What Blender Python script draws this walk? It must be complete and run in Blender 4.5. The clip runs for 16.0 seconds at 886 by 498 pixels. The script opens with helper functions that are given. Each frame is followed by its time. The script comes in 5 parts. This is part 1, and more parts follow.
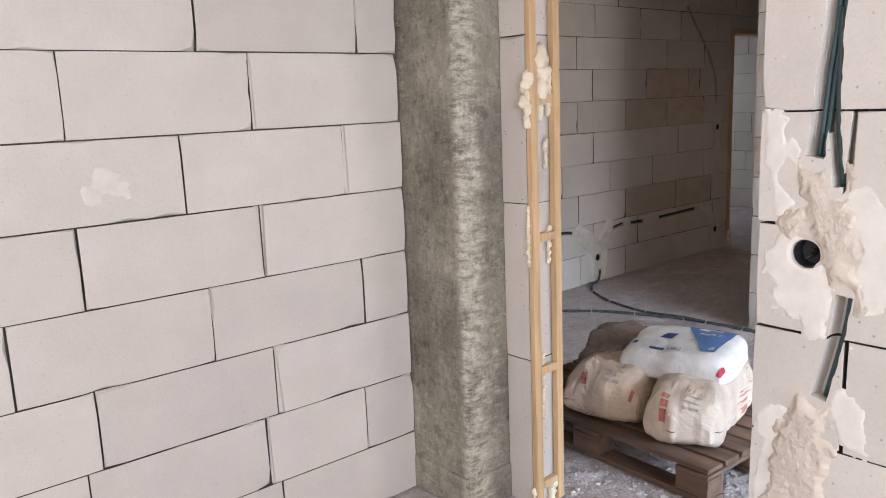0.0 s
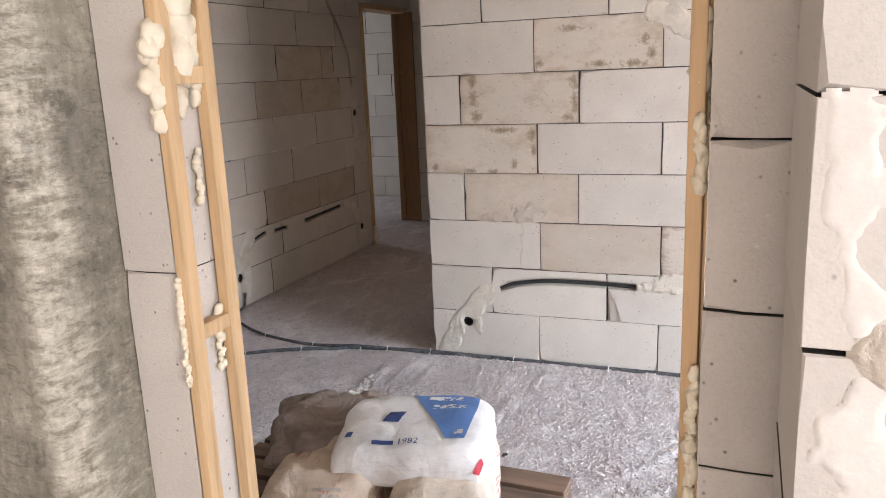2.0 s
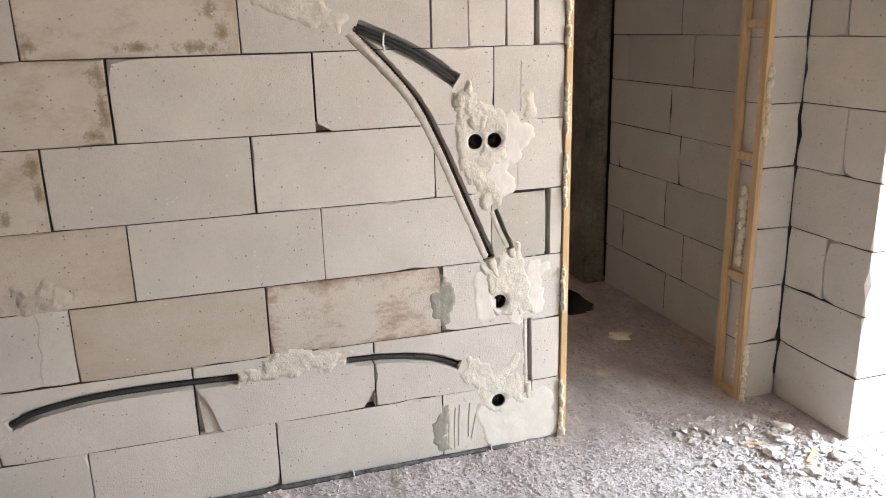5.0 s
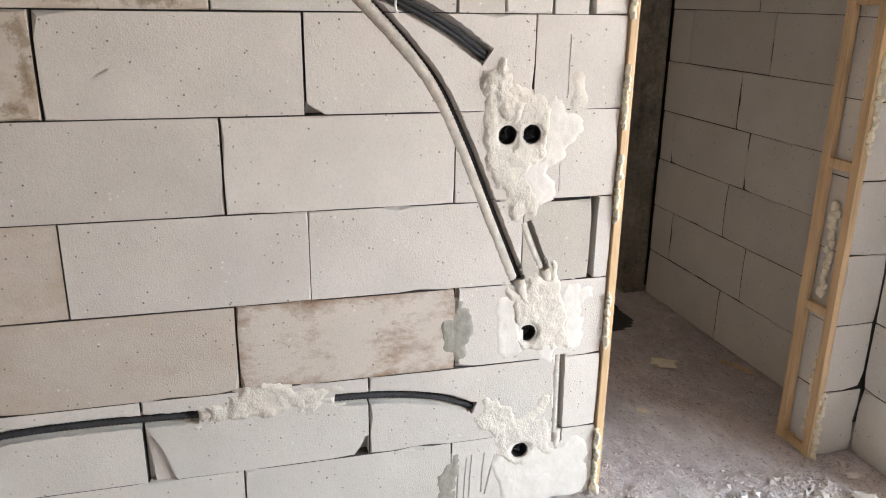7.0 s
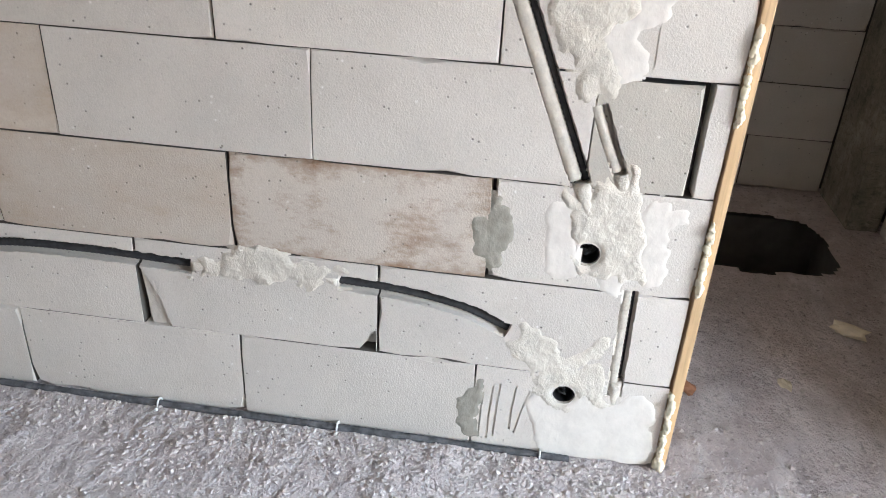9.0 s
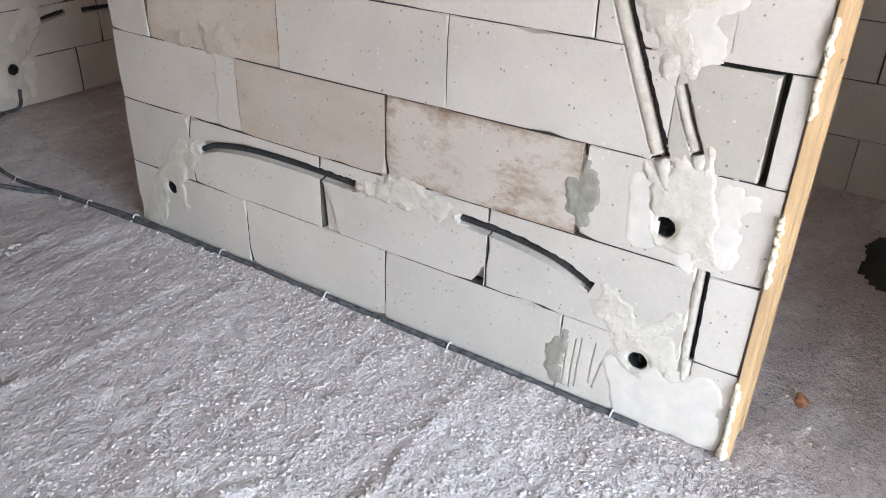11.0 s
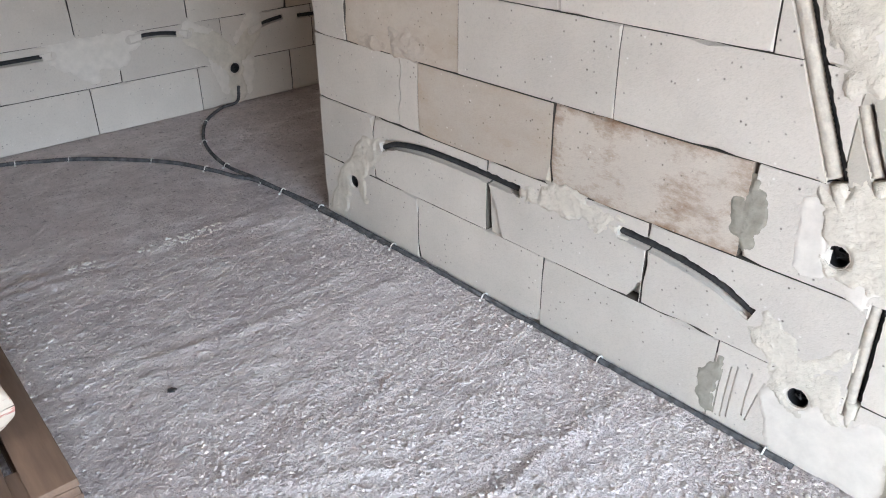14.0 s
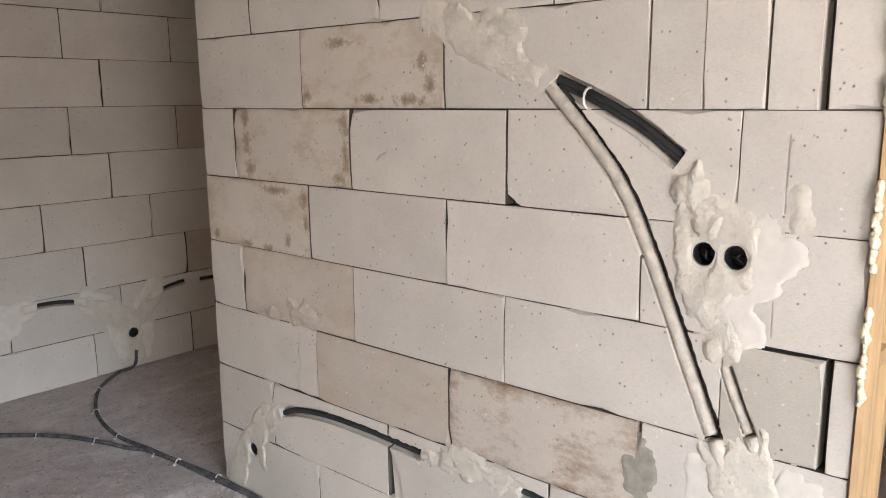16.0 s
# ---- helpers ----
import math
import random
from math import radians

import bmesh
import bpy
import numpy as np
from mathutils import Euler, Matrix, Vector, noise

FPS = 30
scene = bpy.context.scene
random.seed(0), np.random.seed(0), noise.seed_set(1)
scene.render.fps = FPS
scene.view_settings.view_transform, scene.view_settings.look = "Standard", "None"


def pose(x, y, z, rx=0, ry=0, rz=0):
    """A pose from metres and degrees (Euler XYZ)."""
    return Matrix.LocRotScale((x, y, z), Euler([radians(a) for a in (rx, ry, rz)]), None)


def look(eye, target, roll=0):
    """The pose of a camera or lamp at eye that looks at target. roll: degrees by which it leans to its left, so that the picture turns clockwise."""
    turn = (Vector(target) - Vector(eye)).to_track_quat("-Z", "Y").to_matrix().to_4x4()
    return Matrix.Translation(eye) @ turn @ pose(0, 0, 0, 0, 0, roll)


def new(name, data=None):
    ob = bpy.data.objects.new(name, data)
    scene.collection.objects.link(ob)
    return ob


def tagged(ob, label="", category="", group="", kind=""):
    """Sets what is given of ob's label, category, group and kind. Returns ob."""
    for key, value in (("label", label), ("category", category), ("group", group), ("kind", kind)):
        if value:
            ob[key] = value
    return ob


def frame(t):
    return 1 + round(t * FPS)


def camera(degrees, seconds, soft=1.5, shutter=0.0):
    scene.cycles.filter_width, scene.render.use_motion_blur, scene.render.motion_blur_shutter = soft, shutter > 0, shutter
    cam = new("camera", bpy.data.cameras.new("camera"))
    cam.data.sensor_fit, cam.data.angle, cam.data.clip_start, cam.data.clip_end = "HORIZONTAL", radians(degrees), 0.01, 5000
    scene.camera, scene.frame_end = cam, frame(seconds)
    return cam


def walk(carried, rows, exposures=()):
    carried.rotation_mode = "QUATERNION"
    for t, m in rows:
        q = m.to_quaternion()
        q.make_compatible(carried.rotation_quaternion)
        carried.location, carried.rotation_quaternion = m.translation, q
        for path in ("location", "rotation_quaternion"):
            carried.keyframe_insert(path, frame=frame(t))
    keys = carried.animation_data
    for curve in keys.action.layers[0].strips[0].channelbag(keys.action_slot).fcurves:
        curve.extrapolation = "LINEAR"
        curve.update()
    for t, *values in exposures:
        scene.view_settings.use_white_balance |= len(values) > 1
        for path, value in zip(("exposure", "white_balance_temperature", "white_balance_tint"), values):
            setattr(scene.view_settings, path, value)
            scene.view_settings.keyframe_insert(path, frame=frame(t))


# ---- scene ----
cam = camera(59.1, 16.0, soft=1.0)
PATH = [
    (0, (0.079, 0.035, 1.544), (1.346, 1.537, 1.174), -2.3),
    (0.5, (0.199, 0.249, 1.537), (1.588, 1.621, 1.103), -1.6),
    (1, (0.401, 0.492, 1.533), (1.963, 1.658, 1.086), -1.9),
    (1.5, (0.684, 0.706, 1.551), (2.377, 1.683, 1.127), -2.3),
    (2, (0.942, 0.948, 1.531), (2.756, 1.662, 1.084), -2.4),
    (2.5, (1.196, 1.142, 1.528), (3.087, 1.544, 1.017), -3.5),
    (3, (1.5, 1.277, 1.527), (3.426, 1.425, 1.011), -3.0),
    (3.5, (1.721, 1.441, 1.53), (3.635, 1.205, 1.001), -2.3),
    (4, (1.913, 1.555, 1.541), (3.765, 1.054, 0.977), -2.0),
    (4.5, (2.094, 1.48, 1.566), (3.942, 0.951, 1.013), -1.7),
    (4.7, (2.154, 1.484, 1.571), (3.992, 0.92, 1.02), -1.6),
    (6.8, (2.706, 1.316, 1.552), (4.552, 0.78, 0.999), 0.5),
    (7, (2.77, 1.294, 1.538), (4.606, 0.79, 0.925), 0.9),
    (7.5, (3.02, 1.212, 1.501), (4.832, 0.744, 0.794), 2.2),
    (8, (3.206, 1.094, 1.491), (5.005, 0.703, 0.708), 3.1),
    (8.5, (3.253, 0.845, 1.424), (5.055, 0.764, 0.561), 4.1),
    (9, (3.181, 0.63, 1.41), (4.936, 0.829, 0.472), 3.3),
    (9.5, (3.063, 0.48, 1.42), (4.764, 0.866, 0.442), 3.3),
    (10, (3.005, 0.297, 1.446), (4.633, 0.945, 0.482), 2.5),
    (12.5, (3.2, -0.102, 1.408), (4.481, 1.062, 0.406), -0.3),
    (13, (3.192, -0.096, 1.438), (4.394, 1.159, 0.448), -1.4),
    (13.5, (3.119, -0.072, 1.429), (4.322, 1.197, 0.458), -1.0),
    (14, (3.1, -0.064, 1.433), (4.277, 1.247, 0.486), -0.3),
    (14.5, (3.096, -0.076, 1.454), (4.273, 1.284, 0.58), -1.2),
    (15, (3.104, -0.097, 1.483), (4.351, 1.281, 0.745), -1.6),
    (15.5, (3.099, -0.101, 1.508), (4.489, 1.233, 0.969), -0.3),
    (16, (3.099, -0.11, 1.53), (4.583, 1.175, 1.151), -0.5),
]
walk(cam, [(t, look(eye, target, roll)) for t, eye, target, roll in PATH],
     [(0, 0.0, 6500, 19), (1, 0.02, 6550, 19), (2, 0.36, 6850, 20), (3, 0.36, 6950, 18), (3.5, 0.16, 7050, 18), (4.5, -0.12, 7250, 18), (7, 0.04, 6850, 16), (8.5, -0.06, 6500, 15), (10, 0.02, 6500, 16), (14.5, 0.02, 6600, 16), (15, -0.03, 6800, 17), (16, -0.1, 7100, 19)])

# ---- world, daylight through the openings, added fill lamps ----
world = bpy.data.worlds.new("world")
scene.world = world
world.use_nodes = True
wn = world.node_tree
sky = wn.nodes.new("ShaderNodeTexSky")
sky.sky_type = 'NISHITA'
sky.sun_disc = False
sky.sun_elevation = radians(42)
sky.sun_rotation = radians(200)
wn.links.new(sky.outputs[0], wn.nodes["Background"].inputs[0])
wn.nodes["Background"].inputs[1].default_value = 0.05


def area_lamp(name, eye, target, w, h, power, colour, spread=180):
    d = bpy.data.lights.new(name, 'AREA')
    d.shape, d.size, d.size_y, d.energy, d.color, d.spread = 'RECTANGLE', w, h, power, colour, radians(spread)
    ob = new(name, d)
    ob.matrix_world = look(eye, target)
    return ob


area_lamp("balcony_daylight", (3.1, -4.4, 1.75), (3.2, -1.9, -0.65), 1.9, 1.6, 285, (0.60, 0.81, 1.0), 78)
area_lamp("west_window_sky", (2.3, -3.0, 1.8), (4.6, -1.5, -0.3), 2.1, 1.1, 118, (0.62, 0.83, 1.0), 110)
area_lamp("west_window_ground_glow", (2.3, -3.0, 0.9), (4.5, -1.5, 2.1), 2.1, 0.9, 76, (1.0, 0.87, 0.72), 130)
area_lamp("rear_room_daylight", (0.22, -1.45, 1.6), (1.1, 2.4, 0.5), 1.7, 1.4, 66, (0.87, 0.94, 1.0), 150)
# added fill aimed through the doorway to brighten the grooved wall's left half
area_lamp("first_room_fill", (-2.1, 0.5, 1.5), (2.1, 1.4, 1.0), 1.5, 1.4, 24, (1.0, 0.96, 0.90), 140)
area_lamp("far_room_daylight", (8.6, 6.9, 1.5), (9.2, 4.5, 0.9), 1.2, 1.4, 15, (0.84, 0.94, 1.0))
# added warm fill that lifts the dark corridor, no known source
area_lamp("corridor_fill", (6.6, 2.44, 1.1), (6.3, 3.6, 0.4), 0.9, 1.9, 1.7, (1.0, 0.78, 0.60), 150)
# added fill that brightens the shaft room, its source is not known
area_lamp("shaft_room_fill", (6.74, 1.45, 1.6), (5.3, -0.6, 0.4), 0.9, 1.1, 4, (1.0, 0.90, 0.78))


# ---- materials ----
def mat(name):
    m = bpy.data.materials.new(name)
    m.use_nodes = True
    nt = m.node_tree
    b = nt.nodes["Principled BSDF"]
    return m, nt, b


def nd(nt, kind, **kw):
    n = nt.nodes.new(kind)
    for k, v in kw.items():
        n.inputs[k.replace("_", " ")].default_value = v
    return n


def coords(nt, sc=(1, 1, 1), rnd=False):
    tc = nt.nodes.new("ShaderNodeTexCoord")
    mp = nt.nodes.new("ShaderNodeMapping")
    mp.inputs["Scale"].default_value = sc
    nt.links.new(tc.outputs["Object"], mp.inputs["Vector"])
    if rnd:
        oi = nt.nodes.new("ShaderNodeObjectInfo")
        mu = nt.nodes.new("ShaderNodeMath")
        mu.operation = 'MULTIPLY'
        mu.inputs[1].default_value = 37.0
        nt.links.new(oi.outputs["Random"], mu.inputs[0])
        nt.links.new(mu.outputs[0], mp.inputs["Location"])
    return mp.outputs[0]


def tex(nt, vec, scale, detail=4, rough=0.55):
    n = nd(nt, "ShaderNodeTexNoise", Scale=scale, Detail=detail, Roughness=rough)
    nt.links.new(vec, n.inputs["Vector"])
    return n.outputs["Fac"]


def ramp(nt, fac, stops):
    r = nt.nodes.new("ShaderNodeValToRGB")
    e = r.color_ramp.elements
    while len(e) < len(stops):
        e.new(0.5)
    for k, (p, c) in enumerate(stops):
        e[k].position = p
        e[k].color = (*c, 1) if len(c) == 3 else c
    nt.links.new(fac, r.inputs[0])
    return r.outputs[0]


def grey(v):
    return (v, v, v)


def mix(nt, fac, a, b, mode='MIX'):
    n = nt.nodes.new("ShaderNodeMix")
    n.data_type, n.blend_type = 'RGBA', mode
    if isinstance(fac, float):
        n.inputs[0].default_value = fac
    else:
        nt.links.new(fac, n.inputs[0])
    for v, k in ((a, 6), (b, 7)):
        if isinstance(v, tuple):
            n.inputs[k].default_value = (*v, 1)
        else:
            nt.links.new(v, n.inputs[k])
    return n.outputs[2]


def bump(nt, b, height, strength, dist, prev=None):
    n = nd(nt, "ShaderNodeBump", Strength=strength, Distance=dist)
    nt.links.new(height, n.inputs["Height"])
    if prev:
        nt.links.new(prev, n.inputs["Normal"])
    nt.links.new(n.outputs[0], b.inputs["Normal"])
    return n.outputs[0]


def pores(nt, vec, scale, size):
    v = nd(nt, "ShaderNodeTexVoronoi", Scale=scale)
    nt.links.new(vec, v.inputs["Vector"])
    return ramp(nt, v.outputs["Distance"], [(0.0, grey(0)), (size, grey(1))])


def aac(name, base, stain=None, amount=0.0, rough_face=0.8, spots=(), spot=(0.26, 0.19, 0.12), pore=1.0):
    """Aerated concrete: pale, faintly mottled, with small pores and saw marks."""
    m, nt, b = mat(name)
    vec = coords(nt, rnd=True)
    flat = coords(nt)
    oi = nt.nodes.new("ShaderNodeObjectInfo")
    tone = ramp(nt, oi.outputs["Random"], [(0.0, tuple(c * 0.93 for c in base)), (1.0, tuple(min(c * 1.05, 0.85) for c in base))])
    mott = ramp(nt, tex(nt, vec, 5.0, 6), [(0.3, grey(0.90)), (0.7, grey(1.0))])
    col = mix(nt, 1.0, tone, mott, 'MULTIPLY')
    fine = ramp(nt, tex(nt, flat, 130.0, 4, 0.7), [(0.28, grey(0.92)), (0.5, grey(1.0)), (0.75, grey(1.02))])
    col = mix(nt, 1.0, col, fine, 'MULTIPLY')
    if stain:
        # damp stains: wispy, and gathered along the block's own edges
        gc = nt.nodes.new("ShaderNodeTexCoord")
        sp = nt.nodes.new("ShaderNodeSeparateXYZ")
        nt.links.new(gc.outputs["Generated"], sp.inputs[0])
        rims = []
        for axis in (1, 2):
            away = nd(nt, "ShaderNodeMapRange", From_Min=0.0, From_Max=1.0, To_Min=-1.0, To_Max=1.0)
            nt.links.new(sp.outputs[axis], away.inputs[0])
            pw = nt.nodes.new("ShaderNodeMath")
            pw.operation = 'POWER'
            nt.links.new(away.outputs[0], pw.inputs[0])
            pw.inputs[1].default_value = 8.0
            rims.append(pw.outputs[0])
        big = nt.nodes.new("ShaderNodeMath")
        big.operation = 'MAXIMUM'
        nt.links.new(rims[0], big.inputs[0])
        nt.links.new(rims[1], big.inputs[1])
        add = nt.nodes.new("ShaderNodeMath")
        add.operation = 'MULTIPLY_ADD'
        nt.links.new(big.outputs[0], add.inputs[0])
        add.inputs[1].default_value = 0.13
        nt.links.new(tex(nt, coords(nt, (1, 1, 1.9), rnd=True), 5.5, 9, 0.72), add.inputs[2])
        s = ramp(nt, add.outputs[0], [(0.50 - amount * 0.25, grey(0)), (0.60, grey(0.38)), (0.74, grey(0.9))])
        col = mix(nt, s, col, stain)
    if spots:
        # dark damp blotches, each at its own place, broken up by noise
        most = None
        for sy, sz, ry, rz in spots:
            mp = nt.nodes.new("ShaderNodeMapping")
            mp.vector_type = 'TEXTURE'
            mp.inputs["Location"].default_value = (4.765, sy, sz)
            mp.inputs["Scale"].default_value = (1.0, ry, rz)
            nt.links.new(gc.outputs["Object"], mp.inputs["Vector"])
            ball = nt.nodes.new("ShaderNodeTexGradient")
            ball.gradient_type = 'SPHERICAL'
            nt.links.new(mp.outputs[0], ball.inputs["Vector"])
            if most is None:
                most = ball.outputs["Fac"]
            else:
                mx = nt.nodes.new("ShaderNodeMath")
                mx.operation = 'MAXIMUM'
                nt.links.new(most, mx.inputs[0])
                nt.links.new(ball.outputs["Fac"], mx.inputs[1])
                most = mx.outputs[0]
        torn = nt.nodes.new("ShaderNodeMath")
        torn.operation = 'MULTIPLY_ADD'
        nt.links.new(most, torn.inputs[0])
        torn.inputs[1].default_value = 0.36
        nt.links.new(tex(nt, flat, 30.0, 9, 0.8), torn.inputs[2])
        s = ramp(nt, torn.outputs[0], [(0.64, grey(0)), (0.72, grey(0.5)), (0.86, grey(0.9))])
        col = mix(nt, s, col, spot)
    p1 = pores(nt, flat, 40.0, 0.15)
    keep = ramp(nt, tex(nt, flat, 19.0, 2), [(0.46, grey(1)), (0.52, grey(0))])
    p1 = mix(nt, keep, p1, grey(1.0))
    col = mix(nt, 1.0, col, mix(nt, 0.85 * pore, grey(1.0), p1), 'MULTIPLY')
    p2 = pores(nt, coords(nt, (1.07, 1.03, 1.11)), 33.0, 0.16)
    keep2 = ramp(nt, tex(nt, flat, 11.0, 2), [(0.56, grey(1)), (0.63, grey(0))])
    p2 = mix(nt, keep2, p2, grey(1.0))
    if pore > 0.5:
        col = mix(nt, p2, (0.80, 0.78, 0.75), col)
    nt.links.new(col, b.inputs["Base Color"])
    b.inputs["Roughness"].default_value = 0.95
    b.inputs["Specular IOR Level"].default_value = 0.15
    n = bump(nt, b, tex(nt, flat, 220.0, 3), rough_face, 0.002)
    n = bump(nt, b, tex(nt, vec, 18.0, 5), 0.35, 0.006, n)
    bump(nt, b, p1, 0.6 * pore, 0.004, n)
    return m


AAC = aac("aerated_concrete", (0.65, 0.605, 0.55))
AAC_TAN = aac("aerated_concrete_tan", (0.61, 0.545, 0.475), (0.47, 0.385, 0.30), 0.3)
AAC_STAIN = aac("aerated_concrete_stained", (0.62, 0.555, 0.485), (0.25, 0.14, 0.075), -0.06)
AAC_SPOT = aac("aerated_concrete_blotched", (0.63, 0.57, 0.50), (0.42, 0.33, 0.24), -0.02, 0.5, (
    (2.26, 1.47, 0.045, 0.07), (2.255, 1.38, 0.04, 0.08), (2.24, 1.29, 0.05, 0.06), (1.74, 1.45, 0.05, 0.07), (1.735, 1.35, 0.03, 0.09), (1.77, 1.28, 0.06, 0.03),
    (1.95, 1.20, 0.04, 0.06), (1.945, 1.12, 0.025, 0.07), (2.045, 1.045, 0.035, 0.055), (2.28, 1.015, 0.06, 0.03), (2.47, 1.03, 0.05, 0.04), (2.1, 1.22, 0.16, 0.03), (2.16, 1.01, 0.05, 0.025),
    (1.41, 1.63, 0.04, 0.05), (1.375, 1.57, 0.05, 0.06), (1.45, 1.525, 0.12, 0.035), (1.62, 1.53, 0.1, 0.03), (1.91, 1.54, 0.04, 0.05), (1.75, 1.70, 0.1, 0.03)))
AAC_SMOOTH = aac("aerated_concrete_smooth", (0.65, 0.605, 0.555), pore=0.25, rough_face=0.3)
AAC_GREY = aac("aerated_concrete_grey", (0.60, 0.558, 0.505), pore=0.6, rough_face=0.35)
AAC_DAMP = aac("aerated_concrete_raw", (0.53, 0.492, 0.43), (0.42, 0.39, 0.34), 0.6, 0.8)


def plain(name, base, var=0.1, scale=12.0, rough=0.85, bumps=0.2, bscale=90.0, stretch=(1, 1, 1), metal=0.0, dist=0.003):
    m, nt, b = mat(name)
    vec = coords(nt, stretch)
    lo, hi = tuple(c * (1 - var) for c in base), tuple(min(1.0, c * (1 + var)) for c in base)
    col = ramp(nt, tex(nt, vec, scale, 6, 0.6), [(0.3, lo), (0.7, hi)])
    nt.links.new(col, b.inputs["Base Color"])
    b.inputs["Roughness"].default_value = rough
    b.inputs["Metallic"].default_value = metal
    if bumps:
        n = bump(nt, b, tex(nt, vec, bscale, 4), bumps, dist)
        bump(nt, b, tex(nt, vec, scale, 4), bumps, dist * 2, n)
    return m


MORTAR = plain("thin_bed_mortar", (0.085, 0.075, 0.065), 0.3)


def plaster(name, base):
    """Gritty hand-thrown plaster: grains, pits and trowel drags."""
    m, nt, b = mat(name)
    v = coords(nt)
    col = ramp(nt, tex(nt, v, 16.0, 7, 0.65), [(0.3, tuple(c * 0.86 for c in base)), (0.55, base), (0.75, tuple(c * 1.10 for c in base))])
    where = ramp(nt, tex(nt, v, 9.0, 3), [(0.42, grey(0.15)), (0.58, grey(1.0))])
    grit = tex(nt, v, 150.0, 5, 0.7)
    pits = ramp(nt, tex(nt, v, 95.0, 3, 0.6), [(0.34, grey(0.0)), (0.44, grey(1.0))])
    col = mix(nt, 1.0, col, mix(nt, where, grey(1.0), mix(nt, 0.10, grey(1.0), pits)), 'MULTIPLY')
    nt.links.new(col, b.inputs["Base Color"])
    b.inputs["Roughness"].default_value = 0.92
    b.inputs["Specular IOR Level"].default_value = 0.2
    n = bump(nt, b, tex(nt, v, 30.0, 5, 0.6), 0.6, 0.012)
    n = bump(nt, b, mix(nt, where, grey(0.5), grit), 0.6, 0.005, n)
    bump(nt, b, mix(nt, where, grey(1.0), pits), 0.35, 0.003, n)
    return m


PLASTER = plaster("gypsum_plaster", (0.65, 0.605, 0.53))
BEIGE = plaster("beige_plaster", (0.60, 0.53, 0.45))
SMEAR = plain("gypsum_smear", (0.68, 0.64, 0.585), 0.08, 24.0, 0.85, 0.3, 70.0)
GREY_GLUE = plain("grey_tile_glue", (0.30, 0.283, 0.24), 0.2, 30.0, 0.9, 0.5, 60.0)
FOAM = plain("expanding_foam", (0.80, 0.72, 0.56), 0.12, 25.0, 0.7, 0.4, 60.0)
CONDUIT = plain("black_conduit", (0.02, 0.021, 0.023), 0.3, 40.0, 0.65, 0.0)
# pale for dust-caked conduit and for the lit inner side of groove B
DUSTED_LIT = plain("dusted_and_lit_tube", (0.50, 0.46, 0.40), 0.2, 40.0, 0.9, 0.5, 150.0)
DUSTY = plain("dusty_conduit", (0.032, 0.032, 0.034), 0.5, 60.0, 0.8, 0.0)
TRODDEN = plain("trodden_conduit", (0.085, 0.085, 0.09), 0.75, 35.0, 0.85, 0.3, 200.0)
CABLE = plain("teal_cable", (0.035, 0.075, 0.085), 0.2, 40.0, 0.45, 0.0)
CLIP = plain("white_clip", (0.75, 0.74, 0.72), 0.05, 40.0, 0.5, 0.0)
SOCKET = plain("black_socket_box", (0.02, 0.02, 0.022), 0.3, 50.0, 0.5, 0.0)
CEIL = plain("ceiling_concrete", (0.56, 0.50, 0.43), 0.1, 3.0, 0.9, 0.3)
OUTER = plain("rendered_wall", (0.66, 0.60, 0.53), 0.06, 4.0, 0.9, 0.3)
# near-black, the shade down in the shaft is put into the colour
SHAFT = plain("shaded_shaft_concrete", (0.10, 0.095, 0.09), 0.3, 8.0, 0.95, 0.4)
GRIT = plain("floor_grit", (0.54, 0.485, 0.465), 0.25, 60.0, 0.95, 0.4)
DEBRIS = plain("block_debris", (0.68, 0.625, 0.585), 0.15, 30.0, 0.95, 0.4)
PALLET = plain("weathered_wood", (0.17, 0.108, 0.075), 0.55, 9.0, 0.85, 0.5, 60.0, (1, 0.12, 1))
BRICKRED = plain("red_brick", (0.42, 0.20, 0.11), 0.2, 30.0, 0.9, 0.4)


def pine(name, base, grain=(14, 14, 0.8)):
    m, nt, b = mat(name)
    vec = coords(nt, grain, rnd=True)
    g = tex(nt, vec, 3.2, 6, 0.65)
    col = ramp(nt, g, [(0.3, tuple(c * 0.72 for c in base)), (0.5, base), (0.75, tuple(min(1, c * 1.15) for c in base))])
    nt.links.new(col, b.inputs["Base Color"])
    b.inputs["Roughness"].default_value = 0.6
    bump(nt, b, g, 0.25, 0.002)
    return m


PINE = pine("pine_batten", (0.62, 0.42, 0.23))
PINE_DARK = pine("brown_pine", (0.30, 0.17, 0.08))


